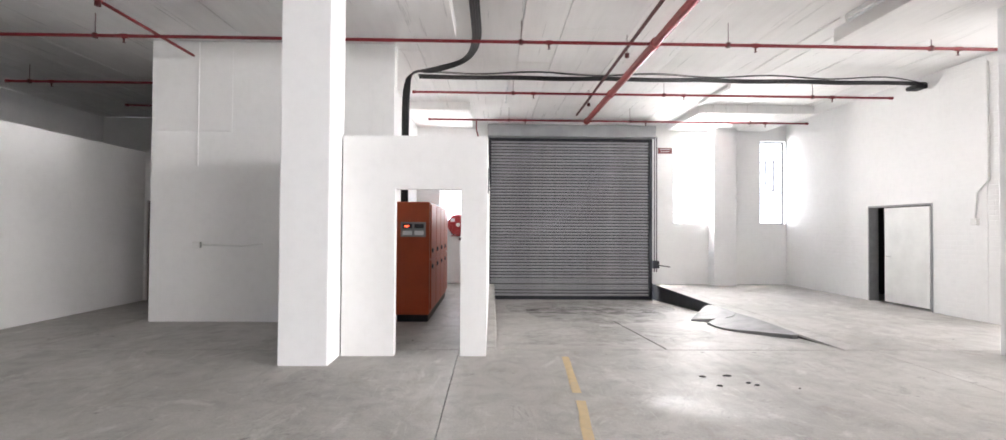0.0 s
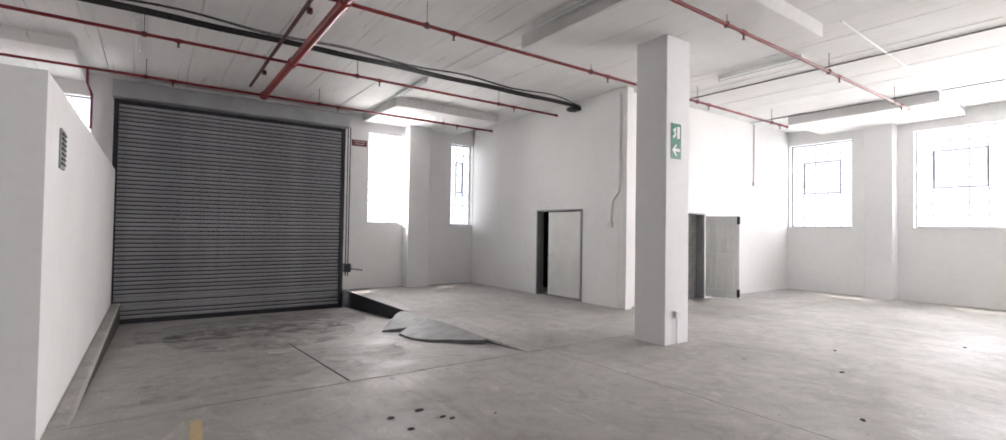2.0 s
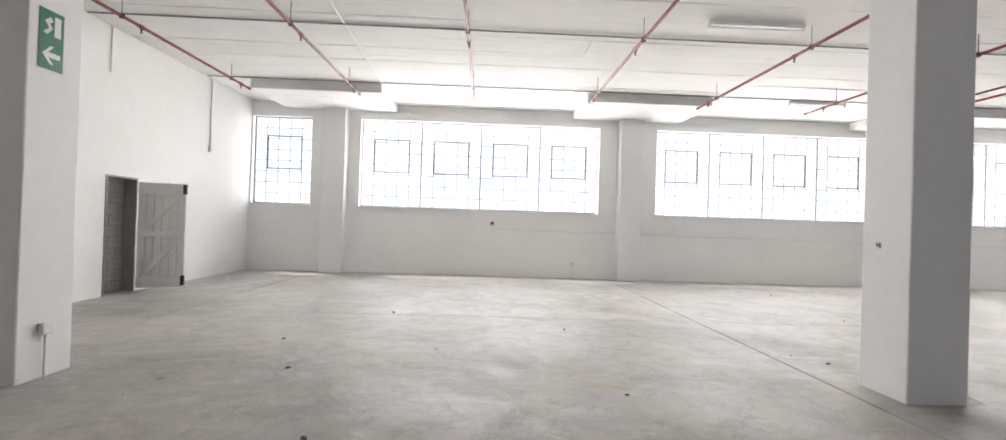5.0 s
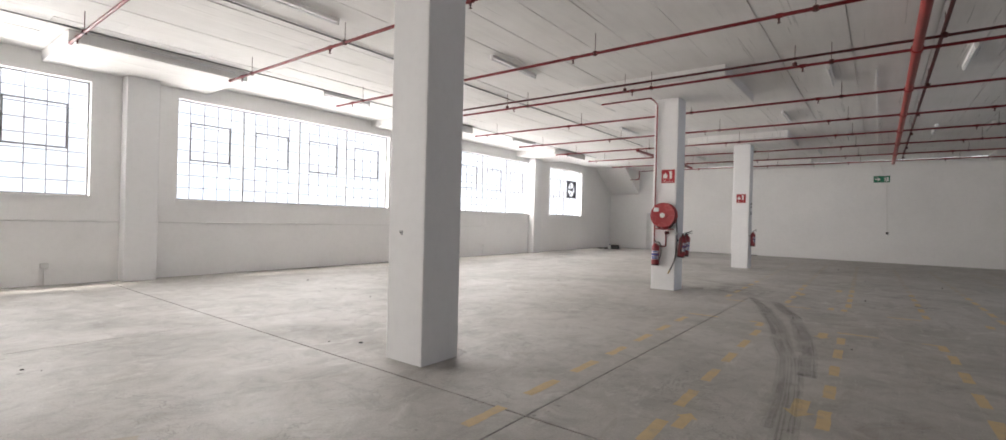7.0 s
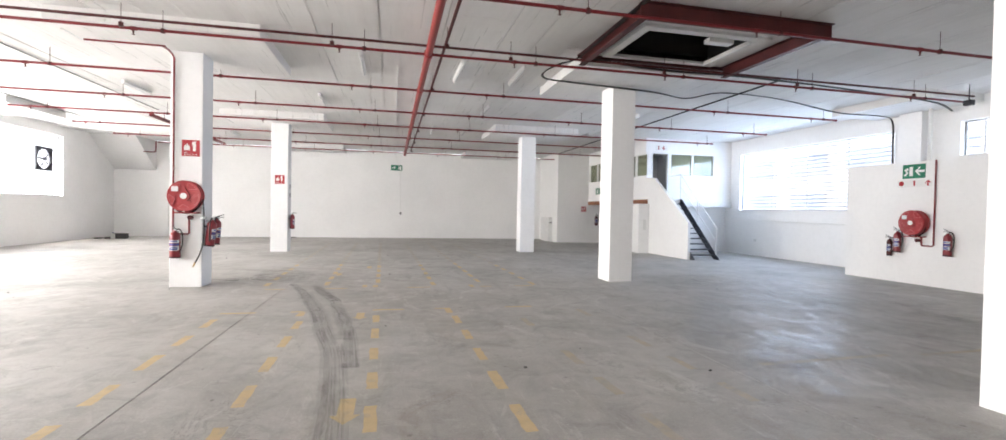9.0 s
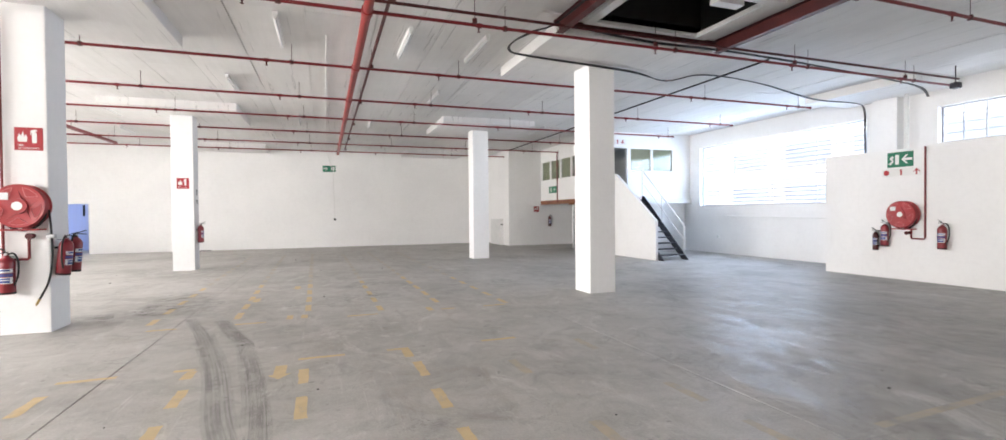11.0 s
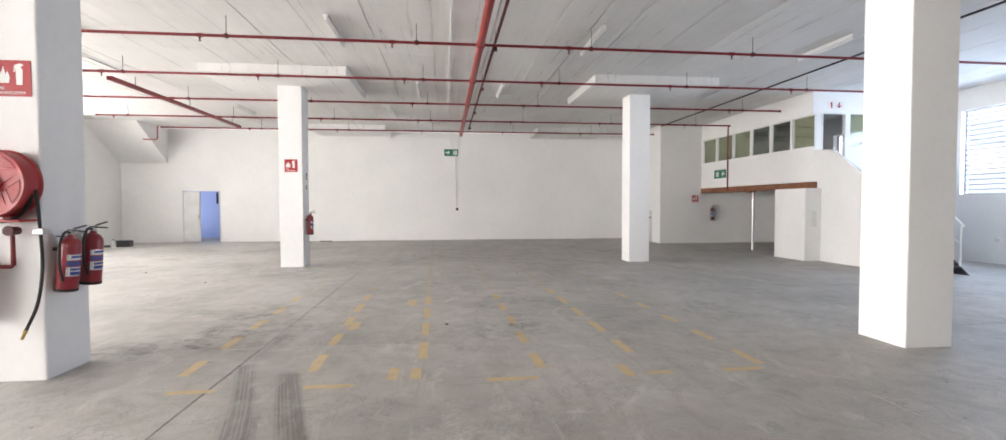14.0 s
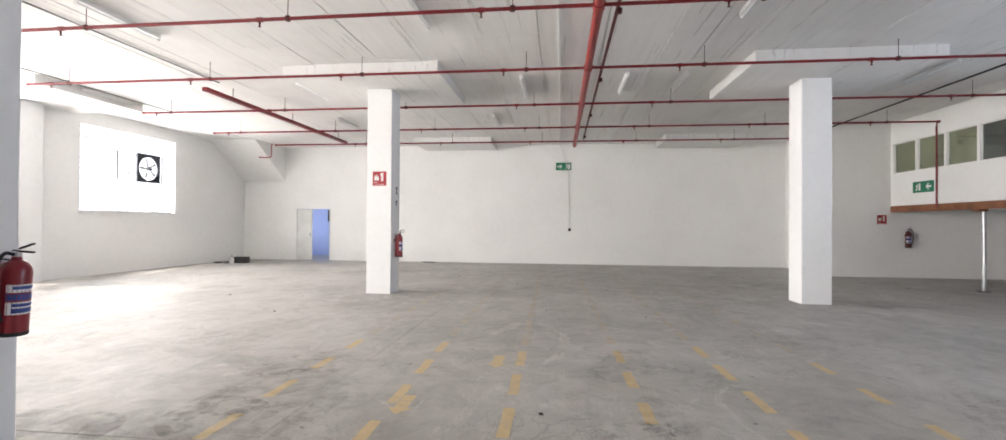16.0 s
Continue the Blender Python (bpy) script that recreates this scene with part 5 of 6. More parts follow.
# ---- hose reels ----
def hose_reel(x, y, z, rz, r=0.3, depth=0.2, tail=True):
    """A drum on a bracket; local y+ is the wall."""
    root = thing("fire_hose_reel", "round red fire hose reel with a star-embossed drum", "hose reel", loc=(x, y, z), rz=rz)
    turn = Matrix.Rotation(radians(90), 4, "X")
    b = lathe(bmesh.new(), [(r * 0.97, 0.0), (r, 0.012), (r, 0.03), (r * 0.93, 0.04), (r * 0.93, depth - 0.04), (r, depth - 0.03), (r, depth - 0.012), (r * 0.97, depth), (r * 0.9, depth - 0.004), (r * 0.3, depth - 0.02)], 40, Matrix.Translation((0, -0.04, 0)) @ turn)
    drum = part("drum", b, M_REELRED, root, shade=True)
    b = bmesh.new()
    rod(b, (0, 0.0, 0), (0, -0.05, 0), 0.05, 16)
    part("axle", b, M_REELRED, drum, shade=True)
    b = bmesh.new()
    rod(b, (0, -depth - 0.02, 0), (0, -depth - 0.052, 0), 0.1, 24)
    part("hub", b, M_REELRED, drum, shade=True)
    b = bmesh.new()
    rod(b, (0, -depth - 0.05, 0), (0, -depth - 0.056, 0), 0.055, 24)
    part("hub_label", b, M_SIGNWHITE, drum, "round white label")
    for k in range(5):
        b = bmesh.new()
        a = math.pi / 2 + k * math.tau / 5
        tip, s = r * 0.82, 0.42
        pts = [(tip * math.cos(a), tip * math.sin(a)), (r * 0.36 * math.cos(a - s), r * 0.36 * math.sin(a - s)), (r * 0.36 * math.cos(a + s), r * 0.36 * math.sin(a + s))]
        prism(b, pts, "y", -depth - 0.034, -depth - 0.02)
        part("star_arm", b, M_REELRED, drum)
        b = bmesh.new()
        a2 = a + math.tau / 10
        n = 6
        ring = [(r * 0.86 * math.cos(a2 + t), r * 0.86 * math.sin(a2 + t)) for t in [(-0.42 + 0.84 * i / n) for i in range(n + 1)]]
        prism(b, ring + [(r * 0.52 * math.cos(a2), r * 0.52 * math.sin(a2))], "y", -depth - 0.038, -depth - 0.022)
        part("drum_panel", b, M_REELRED, drum)
        rim = [(p[0], -depth - 0.038, p[1]) for p in ring + [(r * 0.52 * math.cos(a2), r * 0.52 * math.sin(a2)), ring[0]]]
        part("panel_edge", tube(bmesh.new(), rim, 0.0045, 5), M_REELEDGE, drum, "worn pale edge")
    b = bmesh.new()
    rbox(b, -0.2, -depth - 0.0445, 0.08, -0.09, -depth - 0.0385, 0.17, 0.001, 1)
    part("instruction_label", b, M_LABELWHITE, drum, "pale instruction label")
    b = tube(bmesh.new(), smooth_path([(r * 0.86 * math.cos(t), -depth * 0.6, r * 0.95 * math.sin(t) - 0.045) for t in [math.pi + 0.15 + (math.pi - 0.3) * i / 10 for i in range(11)]], 3), 0.015)
    part("hose_loop", b, M_BLACK, root, "black rubber hose", shade=True)
    b = bmesh.new()
    rbox(b, -0.2, -depth - 0.01, -r - 0.035, 0.2, -0.02, -r - 0.015, 0.004, 1)
    rbox(b, -0.05, -0.045, -r - 0.03, 0.05, 0.0, 0.05, 0.004, 1)
    part("bracket", b, M_REELRED, root)
    if tail:
        b = tube(bmesh.new(), smooth_path([(0.27, -depth * 0.6, -0.05), (0.29, -depth * 0.6, -0.35), (0.285, -depth * 0.5, -0.7), (0.24, -depth * 0.5, -1.0), (0.14, -depth * 0.45, -1.22)], 6), 0.013)
        part("hose_tail", b, M_BLACK, root, "black rubber hose", shade=True)
        b = bmesh.new()
        rod(b, (0.14, -depth * 0.45, -1.22), (0.1, -depth * 0.43, -1.3), 0.016, 10, 0.011)
        part("nozzle", b, M_BRASS, root, "brass nozzle", shade=True)
        b = bmesh.new()
        rbox(b, 0.25, -depth * 0.75, -0.42, 0.33, -depth * 0.4, -0.37, 0.006)
        part("hose_clip", b, M_CHROME, root, "steel hose clip")
    b = bmesh.new()
    rod(b, (0.06, -0.04, -r - 0.11), (0.06, -0.12, -r - 0.11), 0.035, 14)
    rod(b, (0.06, -0.12, -r - 0.11), (0.06, -0.135, -r - 0.11), 0.042, 14)
    part("stop_valve", b, M_OXIDE, root, "dark red stop valve", shade=True)
    return root


hose_reel(6.66, -10.5, 1.68, 180, 0.28)
hose_reel(-8.9, -9.35, 1.43, 90, 0.29, tail=False)
hose_reel(-0.83, NORTH, 1.62, 0, 0.28, tail=False)
feed = thing("hose_reel_feed", "thin red pipe feeding the hose reel on the low block", "pipe")
b = tube(bmesh.new(), [(-8.875, -9.0, 2.86), (-8.875, -9.0, 0.93), (-8.875, -9.02, 0.91), (-8.875, -9.24, 0.91), (-8.875, -9.26, 0.93), (-8.875, -9.26, 1.1)], 0.017)
part("pipe", b, M_RED, feed, shade=True)
riser2 = thing("wall_riser", "pale vertical pipe on the west pilaster", "pipe")
b = bmesh.new()
rod(b, (WEST + 0.3, -10.2, 2.86), (WEST + 0.3, -10.2, CEIL), 0.045, 14)
part("pipe", b, M_PVC, riser2, shade=True)
jb = thing("junction_box", "dark junction box hung under the pipes", "box", loc=(-9.4, -8.75, 4.17))
b = bmesh.new()
rbox(b, -0.07, -0.08, -0.12, 0.07, 0.08, 0.0, 0.015)
part("body", b, M_DARK, jb)
b = bmesh.new()
rod(b, (0, 0, -0.01), (0, 0, CEIL - 4.16), 0.012, 8)
part("hanger", b, M_DARK, jb)

# ---- mezzanine office ----
MX, MY, MZ = -6.75, -18.1, 2.1
PANES = ((-23.74, -22.86), (-22.78, -21.84), (-21.76, -20.84), (-20.76, -19.87), (-19.79, -18.96), (-18.88, -18.02 - 0.03))
bm = wall_grid(bmesh.new(), "x", MX - 0.1, MX, -23.85, MY, MZ, CEIL, [(a, b, 3.03, 3.9) for a, b in PANES])
structure("wall_office_front", bm, M_WALL, "white office wall on the mezzanine with a strip of windows", "wall")
bm = wall_grid(bmesh.new(), "y", MY - 0.1, MY, WEST, MX - 0.1, MZ, CEIL, [(-7.76, -7.0, MZ, 3.97), (-8.78, -7.86, 3.1, 3.92), (-9.77, -8.86, 3.1, 3.92)])
structure("wall_office_side", bm, M_WALL, "white office wall with a doorway and windows", "wall")
bm = bmesh.new()
box(bm, WEST, -23.85, 2.0, MX - 0.1, MY, MZ)
structure("floor_mezzanine", bm, M_WALL, "mezzanine floor slab", "floor")
bm = wall_grid(bmesh.new(), "y", -18.5, -18.4, WEST, -7.9, 0, 2.0)
structure("wall_under_mezzanine", bm, M_WALL, "white wall under the mezzanine", "wall")
office = thing("window_12", "strip of office windows, some with cream blinds drawn", "window", "", "structure")
for k, (a, b_) in enumerate(PANES):
    b = bmesh.new()
    box(b, MX - 0.06, a, 3.03, MX - 0.055, b_, 3.9)
    part("pane", b, M_OFFICEGLASS, office).visible_shadow = False
    if k not in (3, 4):
        b = bmesh.new()
        box(b, MX - 0.08, a + 0.03, 3.04, MX - 0.076, b_ - 0.005, 3.89)
        part("blind", b, M_BLIND, office, "cream roller blind")
    b = bmesh.new()
    for q in ((a, b_, 3.03, 3.055), (a, b_, 3.875, 3.9), (a, a + 0.025, 3.055, 3.875), (b_ - 0.025, b_, 3.055, 3.875)):
        box(b, MX - 0.075, q[0] + 0.001, q[2] + 0.001, MX - 0.03, q[1] - 0.001, q[3] - 0.001)
    part("window_frame", b, M_WHITE, office)
office = thing("window_13", "pair of office windows with cream blinds", "window", "", "structure")
for a, b_ in ((-8.78, -7.86), (-9.77, -8.86)):
    b = bmesh.new()
    box(b, a, MY - 0.06, 3.1, b_, MY - 0.055, 3.92)
    part("pane", b, M_OFFICEGLASS, office).visible_shadow = False
    b = bmesh.new()
    box(b, a + 0.02, MY - 0.08, 3.11, b_ - 0.02, MY - 0.076, 3.91)
    part("blind", b, M_BLIND, office, "cream roller blind")
bm = bmesh.new()
rbox(bm, MX - 0.1, -23.85, 1.93, MX + 0.02, -17.9, 2.09, 0.006)
box(bm, MX - 0.13, -23.8, 1.915, MX + 0.06, -17.92, 1.929)
beamm = thing("mezzanine_beam", "rusty brown steel edge beam of the mezzanine", "beam")
part("web", bm, M_RUSTWOOD, beamm)
b = bmesh.new()
rbox(b, MX - 0.12, -20.88, 1.86, MX + 0.08, -20.68, 1.914, 0.01)
part("bearing_plate", b, M_RUSTWOOD, beamm)
postm = thing("steel_post", "slim grey steel post under the mezzanine", "post", loc=(-6.85, -20.78, 0))
b = bmesh.new()
rod(b, (0, 0, 0.01), (0, 0, 1.87), 0.042, 16)
part("shaft", b, M_CHROME, postm, shade=True)
b = bmesh.new()
rbox(b, -0.09, -0.09, 0, 0.09, 0.09, 0.012, 0.002, 1)
part("base_plate", b, M_DARK, postm)
bandm = thing("mezzanine_beam", "white steel beam beside the stair", "beam")
b = bmesh.new()
rbox(b, WEST, MY + 0.003, 1.84, -7.9, MY + 0.09, 2.06, 0.006)
part("web", b, M_WHITE, bandm)
cup = thing("stair_cupboard", "white boxed-in cupboard under the mezzanine", "cupboard")
b = bmesh.new()
rbox(b, -6.75, -18.95, 0, -6.3, -17.75, 1.91, 0.01)
part("body", b, M_WALL, cup)
b = bmesh.new()
rbox(b, -6.62, -17.75, 0.9, -6.5, -17.735, 1.3, 0.004)
part("hatch", b, M_DOORWHITE, cup)
# stair side wall, landing, flight and rail
bm = prism(bmesh.new(), [(-18.1, 0), (-15.17, 0), (-15.17, 1.25), (-17.4, 2.88), (-18.1, 2.96)], "x", MX - 0.1, MX - 0.002)
structure("wall_stair_side", bm, M_WALL, "white wall beside the stair with a sloping top", "wall")
bm = bmesh.new()
box(bm, -7.85, -18.1, 1.98, MX - 0.1, -17.3, MZ)
structure("landing", bm, M_WALL, "small landing at the office door", "landing")
stair = thing("steel_stair", "dark steel open-tread stair with white tube rail", "stair")
N = 11
for k in range(N):
    b = bmesh.new()
    y = -15.05 - (2.25 / N) * k
    z = MZ / (N + 1) * (k + 1)
    rbox(b, -7.77, y - 0.24, z - 0.03, -6.9, y, z, 0.005, 1)
    part("tread", b, M_DARK, stair)
for x in (-7.81, -6.88):
    b = prism(bmesh.new(), [(-14.9, 0.0), (-15.2, 0.0), (-17.5, 2.05), (-17.2, 2.1)], "x", x, x + 0.03)
    part("stringer", b, M_DARK, stair)
b = tube(bmesh.new(), [(-7.8, -18.05, 3.05), (-7.8, -17.3, 3.05), (-7.8, -15.1, 1.08), (-7.8, -15.05, 1.0)], 0.022)
part("handrail", b, M_WHITE, stair, "white tube handrail", shade=True)
b = tube(bmesh.new(), [(-7.8, -17.3, 2.6), (-7.8, -15.1, 0.62)], 0.015)
part("mid_rail", b, M_WHITE, stair, "white tube rail", shade=True)
for y, z0, z1 in ((-17.3, 2.0, 3.05), (-16.2, 1.0, 2.06), (-15.1, 0.02, 1.08)):
    b = bmesh.new()
    rod(b, (-7.8, y, z0), (-7.8, y, z1), 0.02, 10)
    part("baluster", b, M_WHITE, stair, "white tube post", shade=True)
doorm = thing("door_5", "dark open doorway of the office", "door", "", "structure")
b = bmesh.new()
for a, c, za, zb in ((-7.76, -7.71, MZ, 3.97), (-7.05, -7.0, MZ, 3.97), (-7.71, -7.05, 3.92, 3.97)):
    box(b, a + 0.001, MY - 0.11, za + 0.001, c - 0.001, MY + 0.008, zb - 0.001)
part("frame", b, M_WHITE, doorm)
cab = thing("meter_cabinet", "low grey metal cabinet against the wall", "cabinet")
b = bmesh.new()
rbox(b, -5.1, -25.95, 0, -4.9, -24.6, 1.25, 0.01)
part("body", b, paint("pale_grey_cabinet", (0.7, 0.7, 0.69), 0.5), cab)
b = bmesh.new()
rbox(b, -5.06, -24.6, 0.95, -4.94, -24.585, 1.0, 0.004)
part("handle", b, M_DARK, cab)

# ---- ceiling hatch, hoist beams and cables ----
hoist = thing("hoist_frame", "red oxide steel beams framing a black ceiling hatch", "frame")


def ibeam(axis, a, b_, c, z0, z1, w=0.12):
    t = bmesh.new()
    for za, zb, ww in ((z0, z0 + 0.014, w), (z0 + 0.014, z1 - 0.014, 0.012), (z1 - 0.014, z1, w)):
        if axis == "y":
            box(t, c - ww / 2, a, za, c + ww / 2, b_, zb)
        else:
            box(t, a, c - ww / 2, za, b_, c + ww / 2, zb)
    part("beam", t, M_OXIDE, hoist)


ibeam("y", -9.14, -6.8, -0.44, 4.29, 4.5)
ibeam("y", -9.14, -6.8, -3.48, 4.29, 4.5)
ibeam("x", -3.6, -0.36, -6.74, 4.27, 4.5)
ibeam("x", -3.55, -0.38, -9.19, 4.45, 4.51, 0.08)
b = bmesh.new()
for q in ((HX0 - 0.16, HX1 + 0.16, HY1, HY1 + 0.16), (HX0 - 0.16, HX1 + 0.16, HY0 - 0.1, HY0), (HX0 - 0.16, HX0, HY0, HY1), (HX1, HX1 + 0.16, HY0, HY1)):
    rbox(b, q[0], q[2], CEIL - 0.045, q[1], q[3], CEIL + 0.012, 0.004, 1)
part("trim_board", b, M_WHITE, hoist, "white timber trim")
t = bmesh.new()
rod(t, (HX0 + 0.12, HY0 + 0.02, CEIL - 0.07), (HX0 + 0.12, HY1 - 0.02, CEIL - 0.07), 0.016, 10)
part("tube", t, M_TUBE, hoist, "white fluorescent tube", shade=True)
t = bmesh.new()
rbox(t, HX0 + 0.02, HY0 + 0.0, CEIL - 0.05, HX0 + 0.09, HY1 - 0.0, CEIL + 0.02, 0.004, 1)
part("tube_body", t, M_WHITE, hoist, "white batten body")
t = bmesh.new()
rbox(t, -2.56, HY1 - 0.14, CEIL - 0.12, -2.09, HY1 + 0.02, CEIL - 0.046, 0.006, 1)
part("junction_block", t, M_WHITE, hoist, "white block on the hatch trim")
rng = random.Random(8)
loom = thing("cable_loom", "black cables looped from the hatch to the west wall", "cable")
for k in range(3):
    j = lambda: rng.uniform(-0.03, 0.03)
    pts = [(-0.38, -5.4 + j(), 4.47), (-0.38 + j(), -7.2, 4.45), (-0.32, -8.9 + j(), 4.38), (-0.08 + j(), -9.35, 4.35), (0.06, -9.8 + j(), 4.33), (0.0 + j(), -10.15, 4.30), (-0.45, -10.3 + j(), 4.29), (-2.6, -10.42 - 0.03 * k, 4.26), (-3.8, -10.9 + j(), 4.29), (-4.6, -10.7 + j(), 4.43), (-6.5, -11.0 + j(), 4.48), (-8.6, -11.3 + j(), 4.33), (-10.0, -11.25, 4.31), (-10.42 - 0.02 * k, -11.3, 4.2), (-10.5 - 0.02 * k, -11.33, 3.6), (-10.52 - 0.02 * k, -11.33, 2.9)]
    part("cable", tube(bmesh.new(), smooth_path(pts, 5), 0.012), M_CABLE, loom, shade=True)
for k in range(4):
    j = lambda: rng.uniform(-0.025, 0.025)
    pts = [(-0.4, -9.1, 4.43), (-2.0, -9.1 + j(), 4.35 + j()), (-3.6, -9.12 + j(), 4.35), (-5.0, -9.2 + j(), 4.36 + j()), (-6.8, -9.3 + j(), 4.33 + j()), (-8.4, -9.35 + j(), 4.29), (-9.6, -9.5 + j(), 4.26), (-10.56, -9.9 + j(), 4.23)]
    part("cable", tube(bmesh.new(), smooth_path(pts, 5), 0.013), M_CABLE, loom, shade=True)

# ---- small wall items ----
vent = thing("wall_grille", "small dark louvred grille in the enclosure wall", "grille", loc=(0.041, 5.62, 2.16))
b = bmesh.new()
rbox(b, -0.002, -0.12, -0.16, 0.014, 0.12, 0.16, 0.003, 1)
part("frame", b, M_GREYPLATE, vent)
for k in range(7):
    b = bmesh.new()
    rbox(b, 0.014, -0.1, -0.13 + k * 0.04, 0.022, 0.1, -0.11 + k * 0.04, 0.002, 1)
    part("louvre", b, M_DARK, vent)
fan = thing("extractor_fan", "dark square extractor fan set in a window pane", "fan", loc=(EAST + 0.1, -22.23, 3.15))
b = bmesh.new()
wall_grid(b, "x", -0.03, 0.03, -0.43, 0.43, -0.43, 0.43, [(-0.37, 0.37, -0.37, 0.37)])
part("plate", b, M_DARK, fan)
turn = Matrix.Rotation(radians(90), 4, "Y")
b = bmesh.new()
for k in range(4):
    arc = [(0.36 * math.cos(t), 0.36 * math.sin(t)) for t in [k * math.pi / 2 + math.pi / 2 * i / 6 for i in range(7)]]
    cs = (0.38 * math.copysign(1, math.cos(k * math.pi / 2 + 0.7)), 0.38 * math.copysign(1, math.sin(k * math.pi / 2 + 0.7)))
    prism(b, arc + [cs], "x", -0.02, 0.02)
part("ring", b, M_DARK, fan)
b = bmesh.new()
rod(b, (-0.08, 0, 0), (0.03, 0, 0), 0.06, 16)
rod(b, (-0.02, -0.37, 0), (-0.02, 0.37, 0), 0.012, 6)
part("motor", b, M_DARK, fan)
for k in range(5):
    b = bmesh.new()
    a = k * math.tau / 5
    pts = [(0.06 * math.cos(a - 0.3), 0.06 * math.sin(a - 0.3)), (0.32 * math.cos(a - 0.1), 0.32 * math.sin(a - 0.1)), (0.32 * math.cos(a + 0.2), 0.32 * math.sin(a + 0.2)), (0.06 * math.cos(a + 0.3), 0.06 * math.sin(a + 0.3))]
    prism(b, pts, "x", -0.012, -0.006)
    part("blade", b, M_GREYPLATE, fan)

hook = thing("wall_hook", "small dark steel hook on a column", "hook", loc=(6.77, -2.86, 1.34))
b = bmesh.new()
rbox(b, -0.01, -0.004, -0.024, 0.01, 0.005, 0.024, 0.001, 1)
part("plate", b, M_GREYPLATE, hook)
b = tube(bmesh.new(), smooth_path([(0, 0.004, 0.0), (0, 0.02, -0.004), (0, 0.03, 0.008), (0, 0.03, 0.022)], 4), 0.004)
part("prong", b, M_DARK, hook)
for z, h in ((2.2, 0.16), (1.93, 0.11)):
    tag = thing("instruction_plate", "narrow dark plate screwed to a column side", "plate", "plates on a column", loc=(6.44, -18.52, z))
    b = bmesh.new()
    rbox(b, -0.012, -0.035, -h / 2, 0.002, 0.035, h / 2, 0.003, 1)
    part("plate", b, M_DARK, tag)
    b = bmesh.new()
    rbox(b, -0.0135, -0.025, -h / 2 + 0.02, -0.0118, 0.025, h / 2 - 0.05, 0.0005, 1)
    part("label", b, M_LABELWHITE, tag, "pale label")
# saw-cut in the ramp
bm = prism(bmesh.new(), [(RY0 + 0.05, -0.006), (RY0 + 0.05, -0.001), (8.0, RZ * (8.0 - RY0) / (RY1 - RY0) + 0.0025), (8.0, RZ * (8.0 - RY0) / (RY1 - RY0) - 0.01)], "x", 2.335, 2.35)
structure("ramp_joint", bm, M_JOINT, "dark saw-cut joint down the ramp", "joint")

# clutter in the far corner
tray = thing("tool_crate", "small black plastic crate on the floor", "crate", loc=(14.55, -25.0, 0), rz=12)
b = bmesh.new()
for q in ((-0.25, -0.16, 0, 0.25, 0.16, 0.02), (-0.25, -0.16, 0.02, -0.23, 0.16, 0.22), (0.23, -0.16, 0.02, 0.25, 0.16, 0.22), (-0.23, -0.16, 0.02, 0.23, -0.14, 0.22), (-0.23, 0.14, 0.02, 0.23, 0.16, 0.22)):
    rbox(b, *q, 0.004, 1)
part("tub", b, M_DEBRIS, tray)
b = bmesh.new()
rbox(b, -0.18, -0.1, 0.02, 0.1, 0.1, 0.17, 0.01)
part("contents", b, M_GREYPLATE, tray)
bot = thing("plastic_bottle", "white plastic bottle standing on the floor", "bottle", loc=(14.7, -24.7, 0))
b = lathe(bmesh.new(), [(0.075, 0), (0.08, 0.01), (0.08, 0.17), (0.05, 0.22), (0.023, 0.235), (0.023, 0.26)], 16)
part("body", b, M_PVC, bot, shade=True)
b = lathe(bmesh.new(), [(0.028, 0.25), (0.028, 0.285)], 12)
part("cap", b, M_LABELBLUE, bot)
for (x, y, w, d, h, rz) in ((14.95, -24.9, 0.3, 0.18, 0.06, 20), (15.3, -24.8, 0.22, 0.2, 0.05, -15), (7.9, -26.6, 0.5, 0.12, 0.03, 0)):
    o = thing("scrap_board", "dark scrap lying on the floor", "scrap", "scrap on the floor", loc=(x, y, 0), rz=rz)
    b = bmesh.new()
    rbox(b, -w / 2, -d / 2, 0, w / 2, d / 2, h, 0.006, 1)
    part("board", b, M_DEBRIS, o)
cover = thing("manhole_cover", "flat round-cornered steel floor cover", "cover", loc=(13.78, -18.63, 0))
b = bmesh.new()
rbox(b, -0.35, -0.25, -0.002, 0.35, 0.25, 0.006, 0.003, 1)
part("plate", b, M_GREYPLATE, cover)
rng = random.Random(21)
b = bmesh.new()
for k in range(90):
    x, y = rng.uniform(-6, 14), rng.uniform(-24, 7)
    if RX0 - 0.2 < x < RX1 + 0.2 and y > RY0 - 0.2:
        continue
    s = rng.uniform(0.006, 0.022)
    t = bmesh.new()
    bmesh.ops.create_icosphere(t, subdivisions=1, radius=s)
    merge(b, t, Matrix.Translation((x, y, s * 0.3)) @ Matrix.Diagonal((1, rng.uniform(0.5, 1.4), 0.5, 1)))
tagged(part("floor_grit", b, M_DEBRIS), "dark crumbs and grit scattered on the floor", "debris", "", "stuff")

